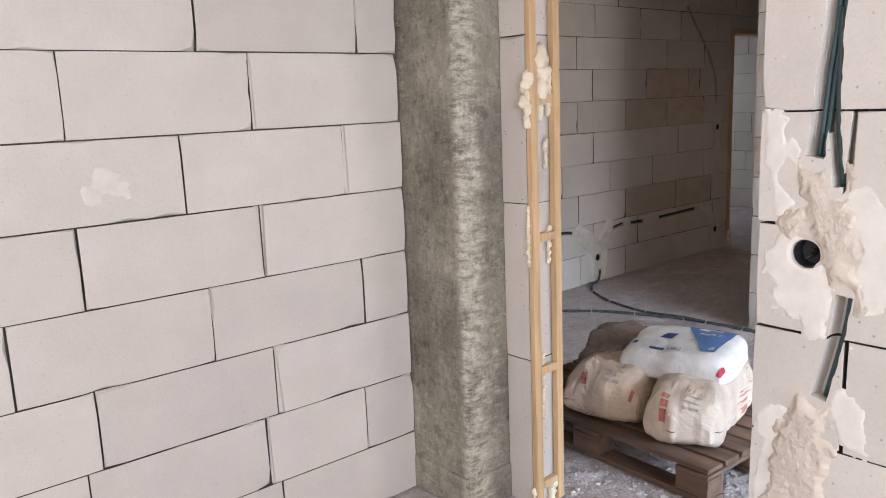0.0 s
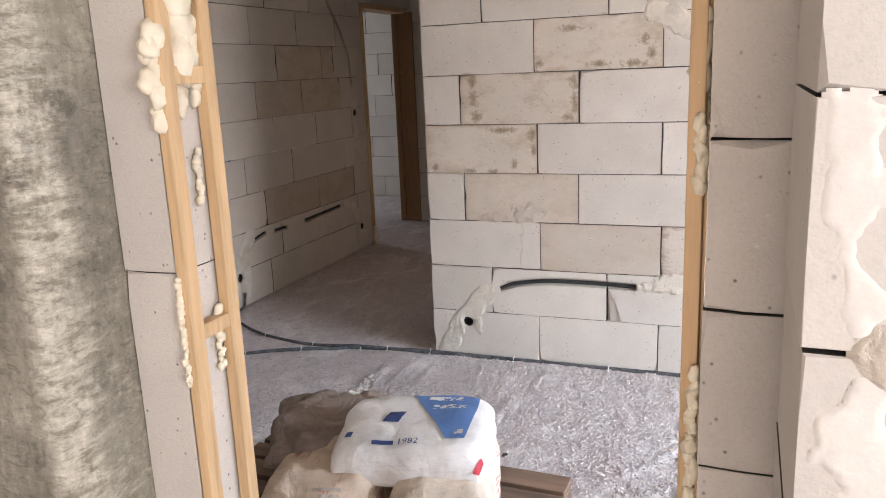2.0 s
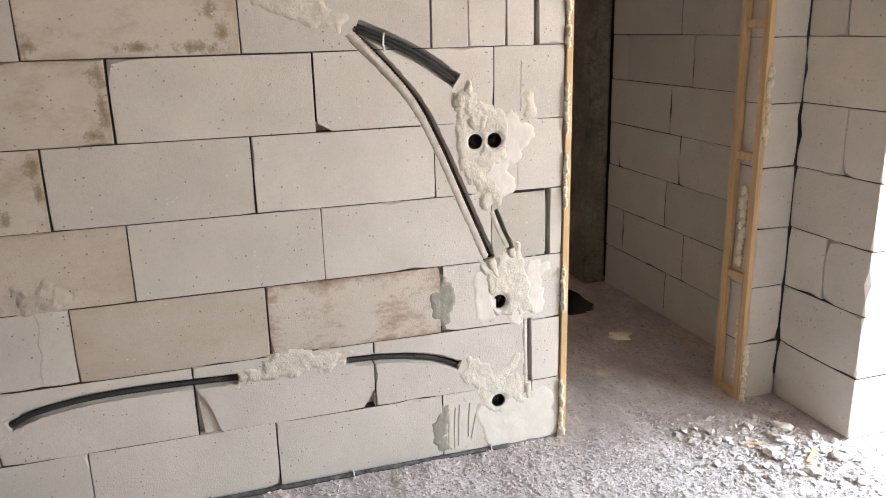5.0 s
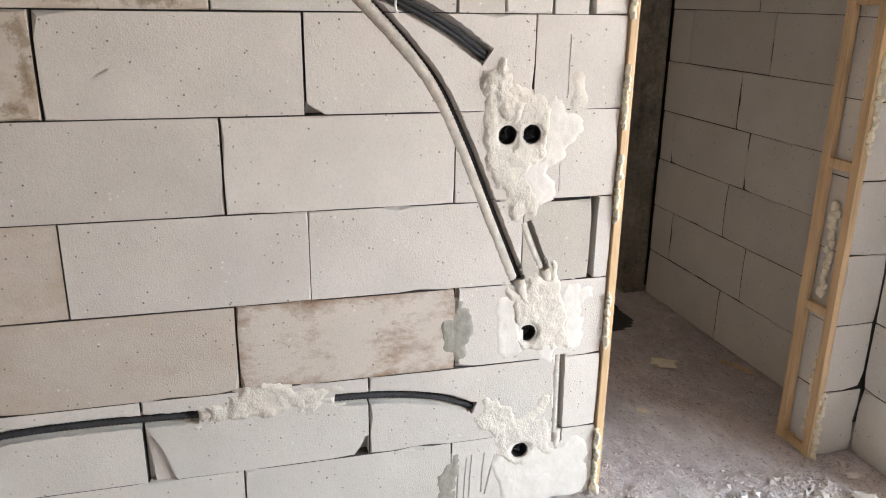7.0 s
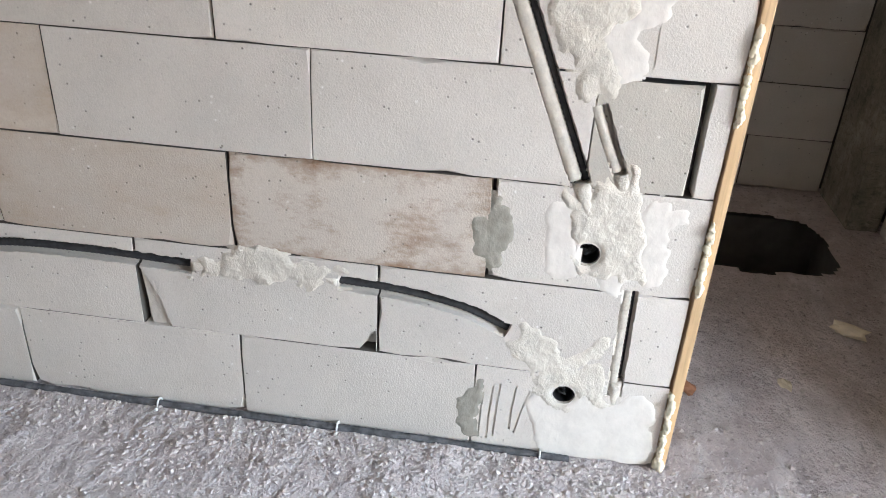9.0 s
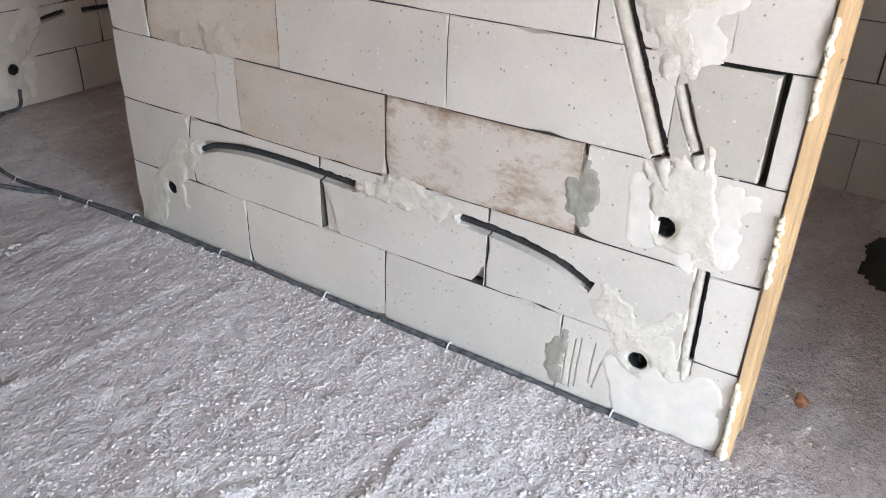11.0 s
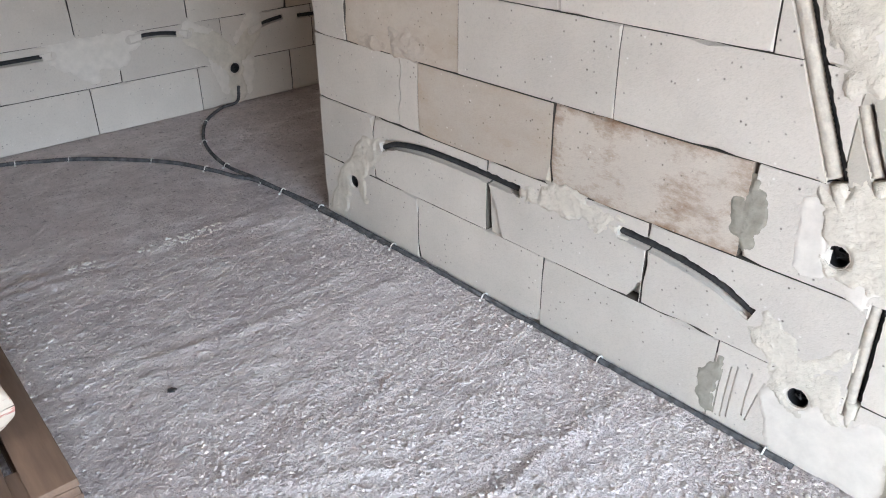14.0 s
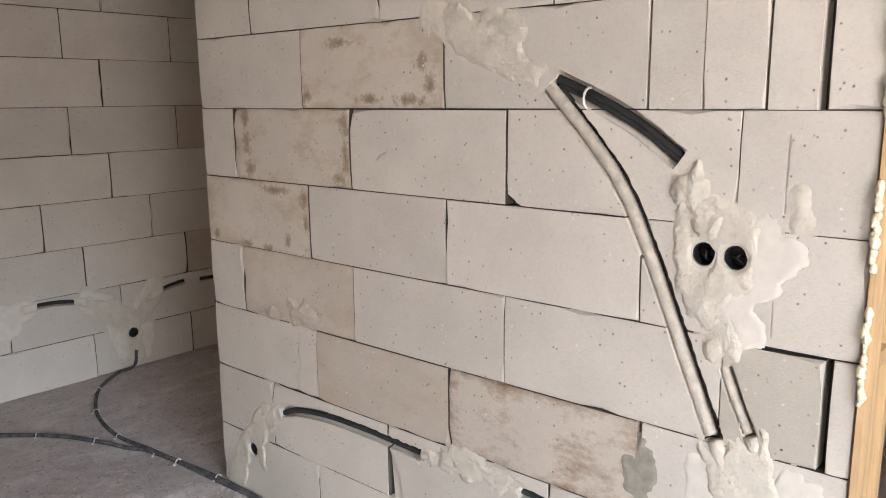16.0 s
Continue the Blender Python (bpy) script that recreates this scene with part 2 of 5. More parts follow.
def concrete_column():
    m, nt, b = mat("shuttered_concrete")
    v = coords(nt, (3, 3, 1.5))
    f = coords(nt)
    c1 = ramp(nt, tex(nt, v, 2.6, 9, 0.72), [(0.34, (0.205, 0.188, 0.145)), (0.5, (0.255, 0.235, 0.185)), (0.66, (0.335, 0.31, 0.255))])
    c2 = ramp(nt, tex(nt, f, 3.0, 5), [(0.35, grey(0.72)), (0.65, grey(1.1))])
    col = mix(nt, 1.0, c1, c2, 'MULTIPLY')
    h = coords(nt, (5, 5, 14))
    sc = ramp(nt, tex(nt, h, 3.4, 10, 0.8), [(0.52, grey(0)), (0.66, grey(1))])
    ridge = ramp(nt, tex(nt, coords(nt, (6, 6, 0.5)), 1.3, 4), [(0.46, grey(0.05)), (0.60, grey(0.85))])
    col = mix(nt, mix(nt, 1.0, sc, ridge, 'MULTIPLY'), col, (0.45, 0.41, 0.33))
    wide = ramp(nt, tex(nt, f, 2.2, 8, 0.75), [(0.36, grey(0.78)), (0.5, grey(1.0)), (0.66, grey(1.2))])
    col = mix(nt, 1.0, col, wide, 'MULTIPLY')
    sx = nt.nodes.new("ShaderNodeSeparateXYZ")
    nt.links.new(f, sx.inputs[0])
    wob = nt.nodes.new("ShaderNodeMath")
    wob.operation = 'MULTIPLY_ADD'
    nt.links.new(tex(nt, coords(nt, (1, 1, 5)), 6.0, 6, 0.7), wob.inputs[0])
    wob.inputs[1].default_value = 0.16
    nt.links.new(sx.outputs[0], wob.inputs[2])
    side = nd(nt, "ShaderNodeMapRange", From_Min=2.125, From_Max=2.09)
    nt.links.new(sx.outputs[1], side.inputs[0])
    near = nd(nt, "ShaderNodeMapRange", From_Min=2.10, From_Max=2.04)
    nt.links.new(wob.outputs[0], near.inputs[0])
    lait = nt.nodes.new("ShaderNodeMath")
    lait.operation = 'MULTIPLY'
    nt.links.new(side.outputs[0], lait.inputs[0])
    nt.links.new(near.outputs[0], lait.inputs[1])
    pale = ramp(nt, tex(nt, coords(nt, (3, 3, 9)), 5.0, 9, 0.75), [(0.42, (0.24, 0.22, 0.17)), (0.50, (0.40, 0.37, 0.30)), (0.62, (0.52, 0.49, 0.41))])
    col = mix(nt, lait.outputs[0], col, pale)
    blot = ramp(nt, tex(nt, f, 9.0, 5, 0.7), [(0.36, grey(0.66)), (0.43, grey(1.0))])
    col = mix(nt, 1.0, col, blot, 'MULTIPLY')
    skid = nd(nt, "ShaderNodeTexNoise", Scale=16.0, Detail=9.0, Roughness=0.75, Distortion=1.4)
    nt.links.new(coords(nt, (1.5, 1.5, 3.2)), skid.inputs["Vector"])
    scar = ramp(nt, skid.outputs["Fac"], [(0.40, grey(0.62)), (0.46, grey(1.0)), (0.57, grey(1.0)), (0.62, grey(1.28))])
    col = mix(nt, 0.8, col, scar, 'MULTIPLY')
    scr = ramp(nt, tex(nt, coords(nt, (2.2, 2.2, 1)), 26.0, 5, 0.7), [(0.36, grey(0.7)), (0.5, grey(1.0)), (0.64, grey(1.3))])
    col = mix(nt, 0.5, col, scr, 'MULTIPLY')
    nt.links.new(col, b.inputs["Base Color"])
    b.inputs["Roughness"].default_value = 0.85
    n = bump(nt, b, tex(nt, v, 14.0, 5), 0.4, 0.006)
    n = bump(nt, b, tex(nt, h, 6.0, 5), 0.5, 0.006, n)
    bump(nt, b, tex(nt, f, 80.0, 4), 0.35, 0.003, n)
    return m


COLUMN = concrete_column()


def floor_material():
    m, nt, b = mat("dusty_concrete_floor")
    v = coords(nt)
    base = ramp(nt, tex(nt, v, 1.3, 7, 0.62), [(0.3, (0.53, 0.46, 0.45)), (0.55, (0.63, 0.555, 0.545)), (0.75, (0.70, 0.63, 0.615))])
    med = ramp(nt, tex(nt, v, 13.0, 8, 0.72), [(0.28, grey(0.78)), (0.65, grey(1.06))])
    col = mix(nt, 1.0, base, med, 'MULTIPLY')
    # drifts of pale powder, drawn out by the broom
    warp = nd(nt, "ShaderNodeTexNoise", Scale=3.0, Detail=9.0, Roughness=0.72, Distortion=0.9)
    nt.links.new(coords(nt, (0.8, 1.5, 1)), warp.inputs["Vector"])
    drift = ramp(nt, warp.outputs["Fac"], [(0.50, grey(0)), (0.66, grey(0.85))])
    col = mix(nt, drift, col, (0.78, 0.715, 0.70))
    # trodden plaster drops, raised and paler
    vo = nd(nt, "ShaderNodeTexVoronoi", Scale=15.0, Randomness=1.0)
    wob = mix(nt, 0.12, v, nd_noise(nt, v, 22.0))
    nt.links.new(wob, vo.inputs["Vector"])
    drop = ramp(nt, vo.outputs["Distance"], [(0.10, grey(1)), (0.24, grey(0))])
    some = ramp(nt, tex(nt, v, 4.0, 3), [(0.52, grey(0)), (0.60, grey(1))])
    drop = mix(nt, 1.0, drop, some, 'MULTIPLY')
    col = mix(nt, mix(nt, 1.0, drop, grey(0.7), 'MULTIPLY'), col, (0.74, 0.70, 0.68))
    specks = ramp(nt, tex(nt, v, 85.0, 4, 0.65), [(0.60, grey(0)), (0.66, grey(0.7))])
    col = mix(nt, specks, col, (0.74, 0.70, 0.68))
    dark = ramp(nt, tex(nt, v, 48.0, 4, 0.65), [(0.33, grey(0.58)), (0.42, grey(1))])
    col = mix(nt, 1.0, col, dark, 'MULTIPLY')
    nt.links.new(col, b.inputs["Base Color"])
    b.inputs["Roughness"].default_value = 0.9
    b.inputs["Specular IOR Level"].default_value = 0.3
    n = bump(nt, b, warp.outputs["Fac"], 1.0, 0.012)
    n = bump(nt, b, tex(nt, v, 14.0, 8, 0.72), 1.0, 0.022, n)
    n = bump(nt, b, drop, 0.8, 0.012, n)
    peb = nd(nt, "ShaderNodeTexVoronoi", Scale=75.0)
    nt.links.new(mix(nt, 0.02, v, nd_noise(nt, v, 60.0)), peb.inputs["Vector"])
    stone = ramp(nt, peb.outputs["Distance"], [(0.08, grey(1)), (0.55, grey(0))])
    n = bump(nt, b, mix(nt, ramp(nt, tex(nt, v, 6.0, 5), [(0.38, grey(0.25)), (0.6, grey(1))]), grey(0.0), stone), 1.0, 0.003, n)
    n = bump(nt, b, tex(nt, v, 60.0, 4, 0.6), 1.0, 0.006, n)
    bump(nt, b, tex(nt, v, 190.0, 3), 0.5, 0.002, n)
    return m


def nd_noise(nt, vec, scale):
    n = nd(nt, "ShaderNodeTexNoise", Scale=scale, Detail=3.0)
    nt.links.new(vec, n.inputs["Vector"])
    return n.outputs["Color"]


FLOOR = floor_material()


# ---- builders ----
def obj(name, verts, faces, material, parent=None, label="", smooth=False):
    me = bpy.data.meshes.new(name)
    me.from_pydata([tuple(v) for v in verts], [], faces)
    me.materials.append(material)
    bm = bmesh.new()
    bm.from_mesh(me)
    bmesh.ops.recalc_face_normals(bm, faces=bm.faces)
    bm.to_mesh(me)
    bm.free()
    if smooth:
        me.polygons.foreach_set("use_smooth", [True] * len(me.polygons))
    ob = new(name, me)
    ob.parent = parent
    if label:
        ob["label"] = label
    return ob


def empty(name, place=(0, 0, 0)):
    ob = new(name)
    ob.location = place
    return ob


def part(name, bm, material, parent, label="", smooth=False):
    me = bpy.data.meshes.new(name)
    bm.to_mesh(me)
    bm.free()
    me.materials.append(material)
    if smooth:
        me.polygons.foreach_set("use_smooth", [True] * len(me.polygons))
    ob = new(name, me)
    ob.parent = parent
    if label:
        ob["label"] = label
    return ob


def box_bm(lo, hi, bevel=0.0, bm=None, jitter=0.0, rng=None):
    own = bm is None
    bm = bmesh.new() if own else bm
    lo, hi = Vector(lo), Vector(hi)
    r = bmesh.ops.create_cube(bm, size=1.0, matrix=Matrix.Translation((lo + hi) / 2) @ Matrix.Diagonal((*(hi - lo), 1)))
    if jitter:
        for v in r["verts"]:
            v.co += Vector([rng.uniform(-jitter, jitter) for _ in range(3)])
    if bevel:
        es = {e for v in r["verts"] for e in v.link_edges}
        bmesh.ops.bevel(bm, geom=list(es), offset=bevel, segments=2, affect='EDGES', profile=0.6)
    return bm


def box(name, lo, hi, material, parent=None, label="", bevel=0.0):
    return part(name, box_bm(lo, hi, bevel), material, parent, label)


rng = random.Random(7)


class Wall:
    """A wall of aerated concrete: a mortar core that carries its blocks. s runs along the wall, d out of its face."""

    def __init__(self, name, origin, u, n, thick, label, z_top=2.75):
        self.name, self.o, self.u, self.n, self.t, self.z_top = name, Vector(origin), Vector(u), Vector(n), thick, z_top
        self.root = empty(name)
        tagged(self.root, label, "wall", kind="structure")
        self.blocks, self.s_min, self.s_max, self.grain = [], -99.0, 99.0, 0.02

    def p(self, s, z, d=0.0):
        return self.o + self.u * s + Vector((0, 0, z)) + self.n * d

    def core(self, s0, s1, z0=0.0, z1=2.75, depth=0.055):
        a, b = self.p(s0, z0, -depth), self.p(s1, z1, -self.t + 0.012)
        lo = Vector([min(a[k], b[k]) for k in range(3)])
        hi = Vector([max(a[k], b[k]) for k in range(3)])
        box("mortar_core", lo, hi, MORTAR, self.root)

    def block(self, s0, s1, z0, z1, material=None, proud=0.0, gap=0.004, chip=1.4, bedded=(False, False)):
        g = gap / 2
        a0, a1 = s0 + g * rng.uniform(0.4, 2.0), s1 - g * rng.uniform(0.4, 2.0)
        b0, b1 = z0 + g * rng.uniform(0.3, 1.2), z1 - g * rng.uniform(0.3, 1.2)
        if a1 - a0 < 0.02:
            return None
        ns, nz = max(2, int((a1 - a0) / 0.055)), max(2, int((b1 - b0) / 0.06))
        ring = [(a0 + (a1 - a0) * k / ns, b0, k == 0, 0, 1) for k in range(ns)]
        ring += [(a1, b0 + (b1 - b0) * k / nz, k == 0, -1, 0) for k in range(nz)]
        ring += [(a1 - (a1 - a0) * k / ns, b1, k == 0, 0, -1) for k in range(ns)]
        ring += [(a0, b1 - (b1 - b0) * k / nz, k == 0, 1, 0) for k in range(nz)]
        N = len(ring)
        proud += rng.uniform(-0.0015, 0.0015)
        outer, inner = [], []
        ms, mz = (a0 + a1) / 2, (b0 + b1) / 2
        for s, z, corner, ds, dz in ring:
            c = rng.uniform(0.0002, 0.0007) * chip
            if rng.random() < 0.06:
                c += rng.uniform(0.002, 0.007) * chip
            if corner:
                c += rng.uniform(0, 0.004) * chip
                ds, dz = (1 if s < ms else -1), (1 if z < mz else -1)
            outer.append(self.p(s, z, proud - c * 1.3))
            inner.append(self.p(s + ds * c, z + dz * c, proud))
        back = [self.p(a0, b0, -self.t), self.p(a1, b0, -self.t), self.p(a1, b1, -self.t), self.p(a0, b1, -self.t)]
        verts = outer + inner + back
        faces = [tuple(range(N, 2 * N))]
        faces += [(k, (k + 1) % N, N + (k + 1) % N, N + k) for k in range(N)]
        marks = [0, ns, ns + nz, 2 * ns + nz, N]
        for k in range(4):
            side = [i % N for i in range(marks[k], marks[k + 1] + 1)]
            faces.append(tuple(side[::-1]) + (2 * N + k, 2 * N + (k + 1) % 4))
        faces.append((2 * N, 2 * N + 1, 2 * N + 2, 2 * N + 3))
        ob = obj("block", verts, faces, material or AAC, self.root)
        ob.data.materials.append(MORTAR)
        for k, held in enumerate((z0 > 0.01, bedded[1], z1 < 2.7, bedded[0])):
            ob.data.polygons[1 + N + k].material_index = 1 if held else 0
        self.blocks.append((ob, s0, s1, z0, z1))
        return ob

    def course(self, s0, s1, z0, z1, joints=(), start=None, mats=None, **kw):
        """One course from s0 to s1 with the given joints; what is longer than a block is filled at 0.605 m."""
        js = sorted([j for j in joints if s0 < j < s1])
        if not js:
            js = [start if start is not None else s0 + rng.uniform(0.15, 0.55)]
        while js[0] - s0 > 0.68:
            js.insert(0, js[0] - 0.605)
        k = 0
        while k < len(js) - 1:
            if js[k + 1] - js[k] > 0.85:
                js.insert(k + 1, js[k] + 0.605)
            k += 1
        while s1 - js[-1] > 0.68:
            js.append(js[-1] + 0.605)
        if js[0] - s0 < 0.03:
            js.pop(0)
        if js and s1 - js[-1] < 0.03:
            js.pop()
        ends = [s0] + js + [s1]
        for a, b in zip(ends, ends[1:]):
            m = None
            for (q, mm) in (mats or ()):
                if a < q < b:
                    m = mm
            self.block(a, b, z0, z1, m, bedded=(a > s0, b < s1), **kw)

    def cut(self, cutter, s0, s1, z0, z1):
        """Takes the cutter's shape out of the blocks that it meets."""
        for ob, a, b, c, d in self.blocks:
            if b < s0 or a > s1 or d < z0 or c > z1:
                continue
            best = None
            for solver, own in (('EXACT', False), ('EXACT', True), ('FAST', False)):
                md = ob.modifiers.new("cut", 'BOOLEAN')
                md.object, md.operation, md.solver = cutter, 'DIFFERENCE', solver
                md.use_self = own
                me = bpy.data.meshes.new_from_object(ob.evaluated_get(bpy.context.evaluated_depsgraph_get()))
                ob.modifiers.clear()
                vol, torn_edges = [], 0
                for q in (ob.data, cutter.data, me):
                    bm = bmesh.new()
                    bm.from_mesh(q)
                    if q is me:
                        bmesh.ops.triangulate(bm, faces=[f for f in bm.faces if len(f.verts) > 4], ngon_method='EAR_CLIP')
                        torn_edges = sum(1 for e in bm.edges if len(e.link_faces) != 2)
                        bm.to_mesh(me)
                    vol.append(abs(bm.calc_volume()))
                    bm.free()
                short = max(0.0, vol[0] - vol[1] * 1.05 - 1e-6 - vol[2]) + max(0.0, vol[2] - vol[0] * 1.0005)
                if len(me.polygons) > 5 and short < 0.0004 and torn_edges < 40 and (best is None or short + torn_edges * 1e-6 < best[0]):
                    best = (short + torn_edges * 1e-6, me)
                if best and best[0] < 1e-9:
                    break
            if best:
                ob.data = best[1]
        bpy.data.objects.remove(cutter)

    def smooth_path(self, pts, step=0.012):
        out = []
        P = [Vector(p) for p in pts]
        P = [P[0] * 2 - P[1]] + P + [P[-1] * 2 - P[-2]]
        for k in range(1, len(P) - 2):
            n = max(2, int((P[k + 1] - P[k]).length / step))
            for q in range(n):
                t = q / n
                a, b, c, d = P[k - 1:k + 3]
                out.append(0.5 * (2 * b + (c - a) * t + (2 * a - 5 * b + 4 * c - d) * t * t + (3 * b - a - 3 * c + d) * t ** 3))
        out.append(P[-2])
        return out

    def chase(self, pts, width=0.034, depth=0.034, ragged=0.0022):
        """A routed groove along points of the face."""
        path = self.smooth_path(pts)
        verts, faces, M = [], [], 9
        for k, c in enumerate(path):
            t = (path[min(k + 1, len(path) - 1)] - path[max(k - 1, 0)]).normalized()
            side = Vector((-t.y, t.x))
            w = width / 2 + rng.uniform(-ragged, ragged)
            w2 = width / 2 + rng.uniform(-ragged, ragged)
            prof = [(w, 0.02), (w, 0.0), (width / 2, -0.004), (width / 2, -depth + width / 2)]
            prof += [(0.5 * width * math.cos(a), -depth + width / 2 - 0.5 * width * math.sin(a)) for a in (radians(50), radians(130))]
            prof += [(-width / 2, -depth + width / 2), (-width / 2, -0.004), (-w2, 0.0), (-w2, 0.02)]
            M = len(prof)
            for q, d in prof:
                e = c + side * q
                verts.append(self.p(e.x, e.y, d))
        n = len(path)
        for k in range(n - 1):
            for q in range(M):
                faces.append((k * M + q, k * M + (q + 1) % M, (k + 1) * M + (q + 1) % M, (k + 1) * M + q))
        faces += [tuple(range(M))[::-1], tuple(range((n - 1) * M, n * M))]
        ob = obj("cutter", verts, faces, AAC)
        ss, zz = [p.x for p in path], [p.y for p in path]
        self.cut(ob, min(ss) - 0.03, max(ss) + 0.03, min(zz) - 0.03, max(zz) + 0.03)

    def notch(self, poly, depth=0.03):
        n = len(poly)
        verts = [self.p(s, z, 0.02) for s, z in poly] + [self.p(s, z, -depth) for s, z in poly]
        faces = [tuple(range(n)), tuple(range(n, 2 * n))[::-1]] + [(k, (k + 1) % n, n + (k + 1) % n, n + k) for k in range(n)]
        ob = obj("cutter", verts, faces, AAC)
        self.cut(ob, min(p[0] for p in poly), max(p[0] for p in poly), min(p[1] for p in poly), max(p[1] for p in poly))

    def hole(self, s, z, r=0.034, depth=0.05, boxed=True):
        poly = [(s + r * rng.uniform(0.95, 1.1) * math.cos(a), z + r * rng.uniform(0.95, 1.1) * math.sin(a)) for a in [radians(20 * k) for k in range(18)]]
        self.notch(poly, depth)
        bm = bmesh.new()
        rim, deep = [], []
        for k in range(24):
            a = radians(15 * k)
            rim.append((math.cos(a), math.sin(a)))
        vs = [[bm.verts.new(self.p(s + q * c, z + q * w, d)) for c, w in rim] for q, d in ((r * 0.98, -0.008), (r * 0.93, -0.008), (r * 0.9, -0.046), (r * 0.3, -0.047))]
        for a, b in zip(vs, vs[1:]):
            for k in range(24):
                bm.faces.new((a[k], a[(k + 1) % 24], b[(k + 1) % 24], b[k]))
        bm.faces.new(vs[-1])
        bmesh.ops.recalc_face_normals(bm, faces=bm.faces)
        ob = part("socket_box", bm, SOCKET, None, smooth=False)
        tagged(ob, "black plastic flush socket box set in the block wall", "socket box")
        for k in range(2):
            pts = [Vector((s + rng.uniform(-0.012, 0.012), z + rng.uniform(-0.014, 0.014))) for _ in range(4)]
            tube("wire_end", [self.p(q.x, q.y, -0.04 + 0.008 * i) for i, q in enumerate(pts)], 0.003, CONDUIT, ob)
        return ob

    def patch(self, name, caps, thick=0.004, material=None, label="", cell=0.006, rough=0.35, edge=0.010, holes=(), category="plaster patch", cuts=(), amp=0.013):
        """Plaster thrown on the face: the union of thick strokes (s, z, s, z, radius), uneven, thin at its rim."""
        cell = min(cell, self.grain)
        s0 = min(min(c[0], c[2]) - c[4] for c in caps) - 0.02
        s1 = max(max(c[0], c[2]) + c[4] for c in caps) + 0.02
        z0 = max(0.0, min(min(c[1], c[3]) - c[4] for c in caps) - 0.02)
        z1 = max(max(c[1], c[3]) + c[4] for c in caps) + 0.02
        S, Z = np.meshgrid(np.arange(s0, s1, cell), np.arange(z0, z1, cell), indexing='ij')
        F = np.full(S.shape, -1.0)
        for a, b, c, d, r in caps:
            L = (c - a) ** 2 + (d - b) ** 2
            T = np.clip(((S - a) * (c - a) + (Z - b) * (d - b)) / max(L, 1e-9), 0, 1)
            F = np.maximum(F, r - np.hypot(S - a - T * (c - a), Z - b - T * (d - b)))
        off = rng.uniform(0, 50)
        NV = np.array([[noise.noise((s * 17 + off, z * 17, off)) * 1.2 + noise.noise((s * 45, z * 45 + off, off)) * 0.7 for z in Z[0]] for s in S[:, 0]])
        NF = np.array([[noise.noise((s * 90 + off, z * 90, 3.0)) for z in Z[0]] for s in S[:, 0]])
        F = F + NV * amp + NF * amp * 0.3
        F = np.minimum(F, np.minimum(self.s_max - S, S - self.s_min) - 0.002)
        for hs, hz, hr in holes:
            F = np.minimum(F, np.hypot(S - hs, Z - hz) - hr - 0.002)
        for a, b, c, d, r in cuts:
            L = (c - a) ** 2 + (d - b) ** 2
            T = np.clip(((S - a) * (c - a) + (Z - b) * (d - b)) / max(L, 1e-9), 0, 1)
            F = np.minimum(F, np.hypot(S - a - T * (c - a), Z - b - T * (d - b)) - r - 0.007)
        D = np.clip(F / edge, -2.0, 1.0) * thick + np.where(F > 0, (NV * 0.6 + NF * 0.4) * rough * thick, 0)
        ok = F > -cell * 2.5
        left, made = ok.copy(), None
        while left.any():
            i0, j0 = np.argwhere(left)[0]
            piece = np.zeros(ok.shape, bool)
            todo = [(i0, j0)]
            left[i0, j0] = False
            while todo:
                i, j = todo.pop()
                piece[i, j] = True
                for a, b in ((i + 1, j), (i - 1, j), (i, j + 1), (i, j - 1)):
                    if 0 <= a < ok.shape[0] and 0 <= b < ok.shape[1] and left[a, b]:
                        left[a, b] = False
                        todo.append((a, b))
            if piece.sum() < 45:
                continue
            idx = -np.ones(S.shape, int)
            idx[piece] = np.arange(piece.sum())
            SS, ZZ = S[piece].copy(), Z[piece].copy()
            for hs, hz, hr in holes:
                R = np.hypot(SS - hs, ZZ - hz) + 1e-6
                k = np.where(R < hr, hr / R, 1.0)
                SS, ZZ = hs + (SS - hs) * k, hz + (ZZ - hz) * k
            verts = [self.p(s, z, d) for s, z, d in zip(SS, ZZ, D[piece])]
            q = np.stack([idx[:-1, :-1], idx[1:, :-1], idx[1:, 1:], idx[:-1, 1:]], -1).reshape(-1, 4)
            q = q[(q >= 0).all(1)]
            if self.u.cross(Vector((0, 0, 1))).dot(self.n) < 0:
                q = q[:, ::-1]
            me = bpy.data.meshes.new(name)
            me.from_pydata([tuple(v) for v in verts], [], q.tolist())
            me.materials.append(material or PLASTER)
            me.polygons.foreach_set("use_smooth", [True] * len(me.polygons))
            made = tagged(new(name, me), label or "pale dried plaster smeared over the block wall", category)
        return made


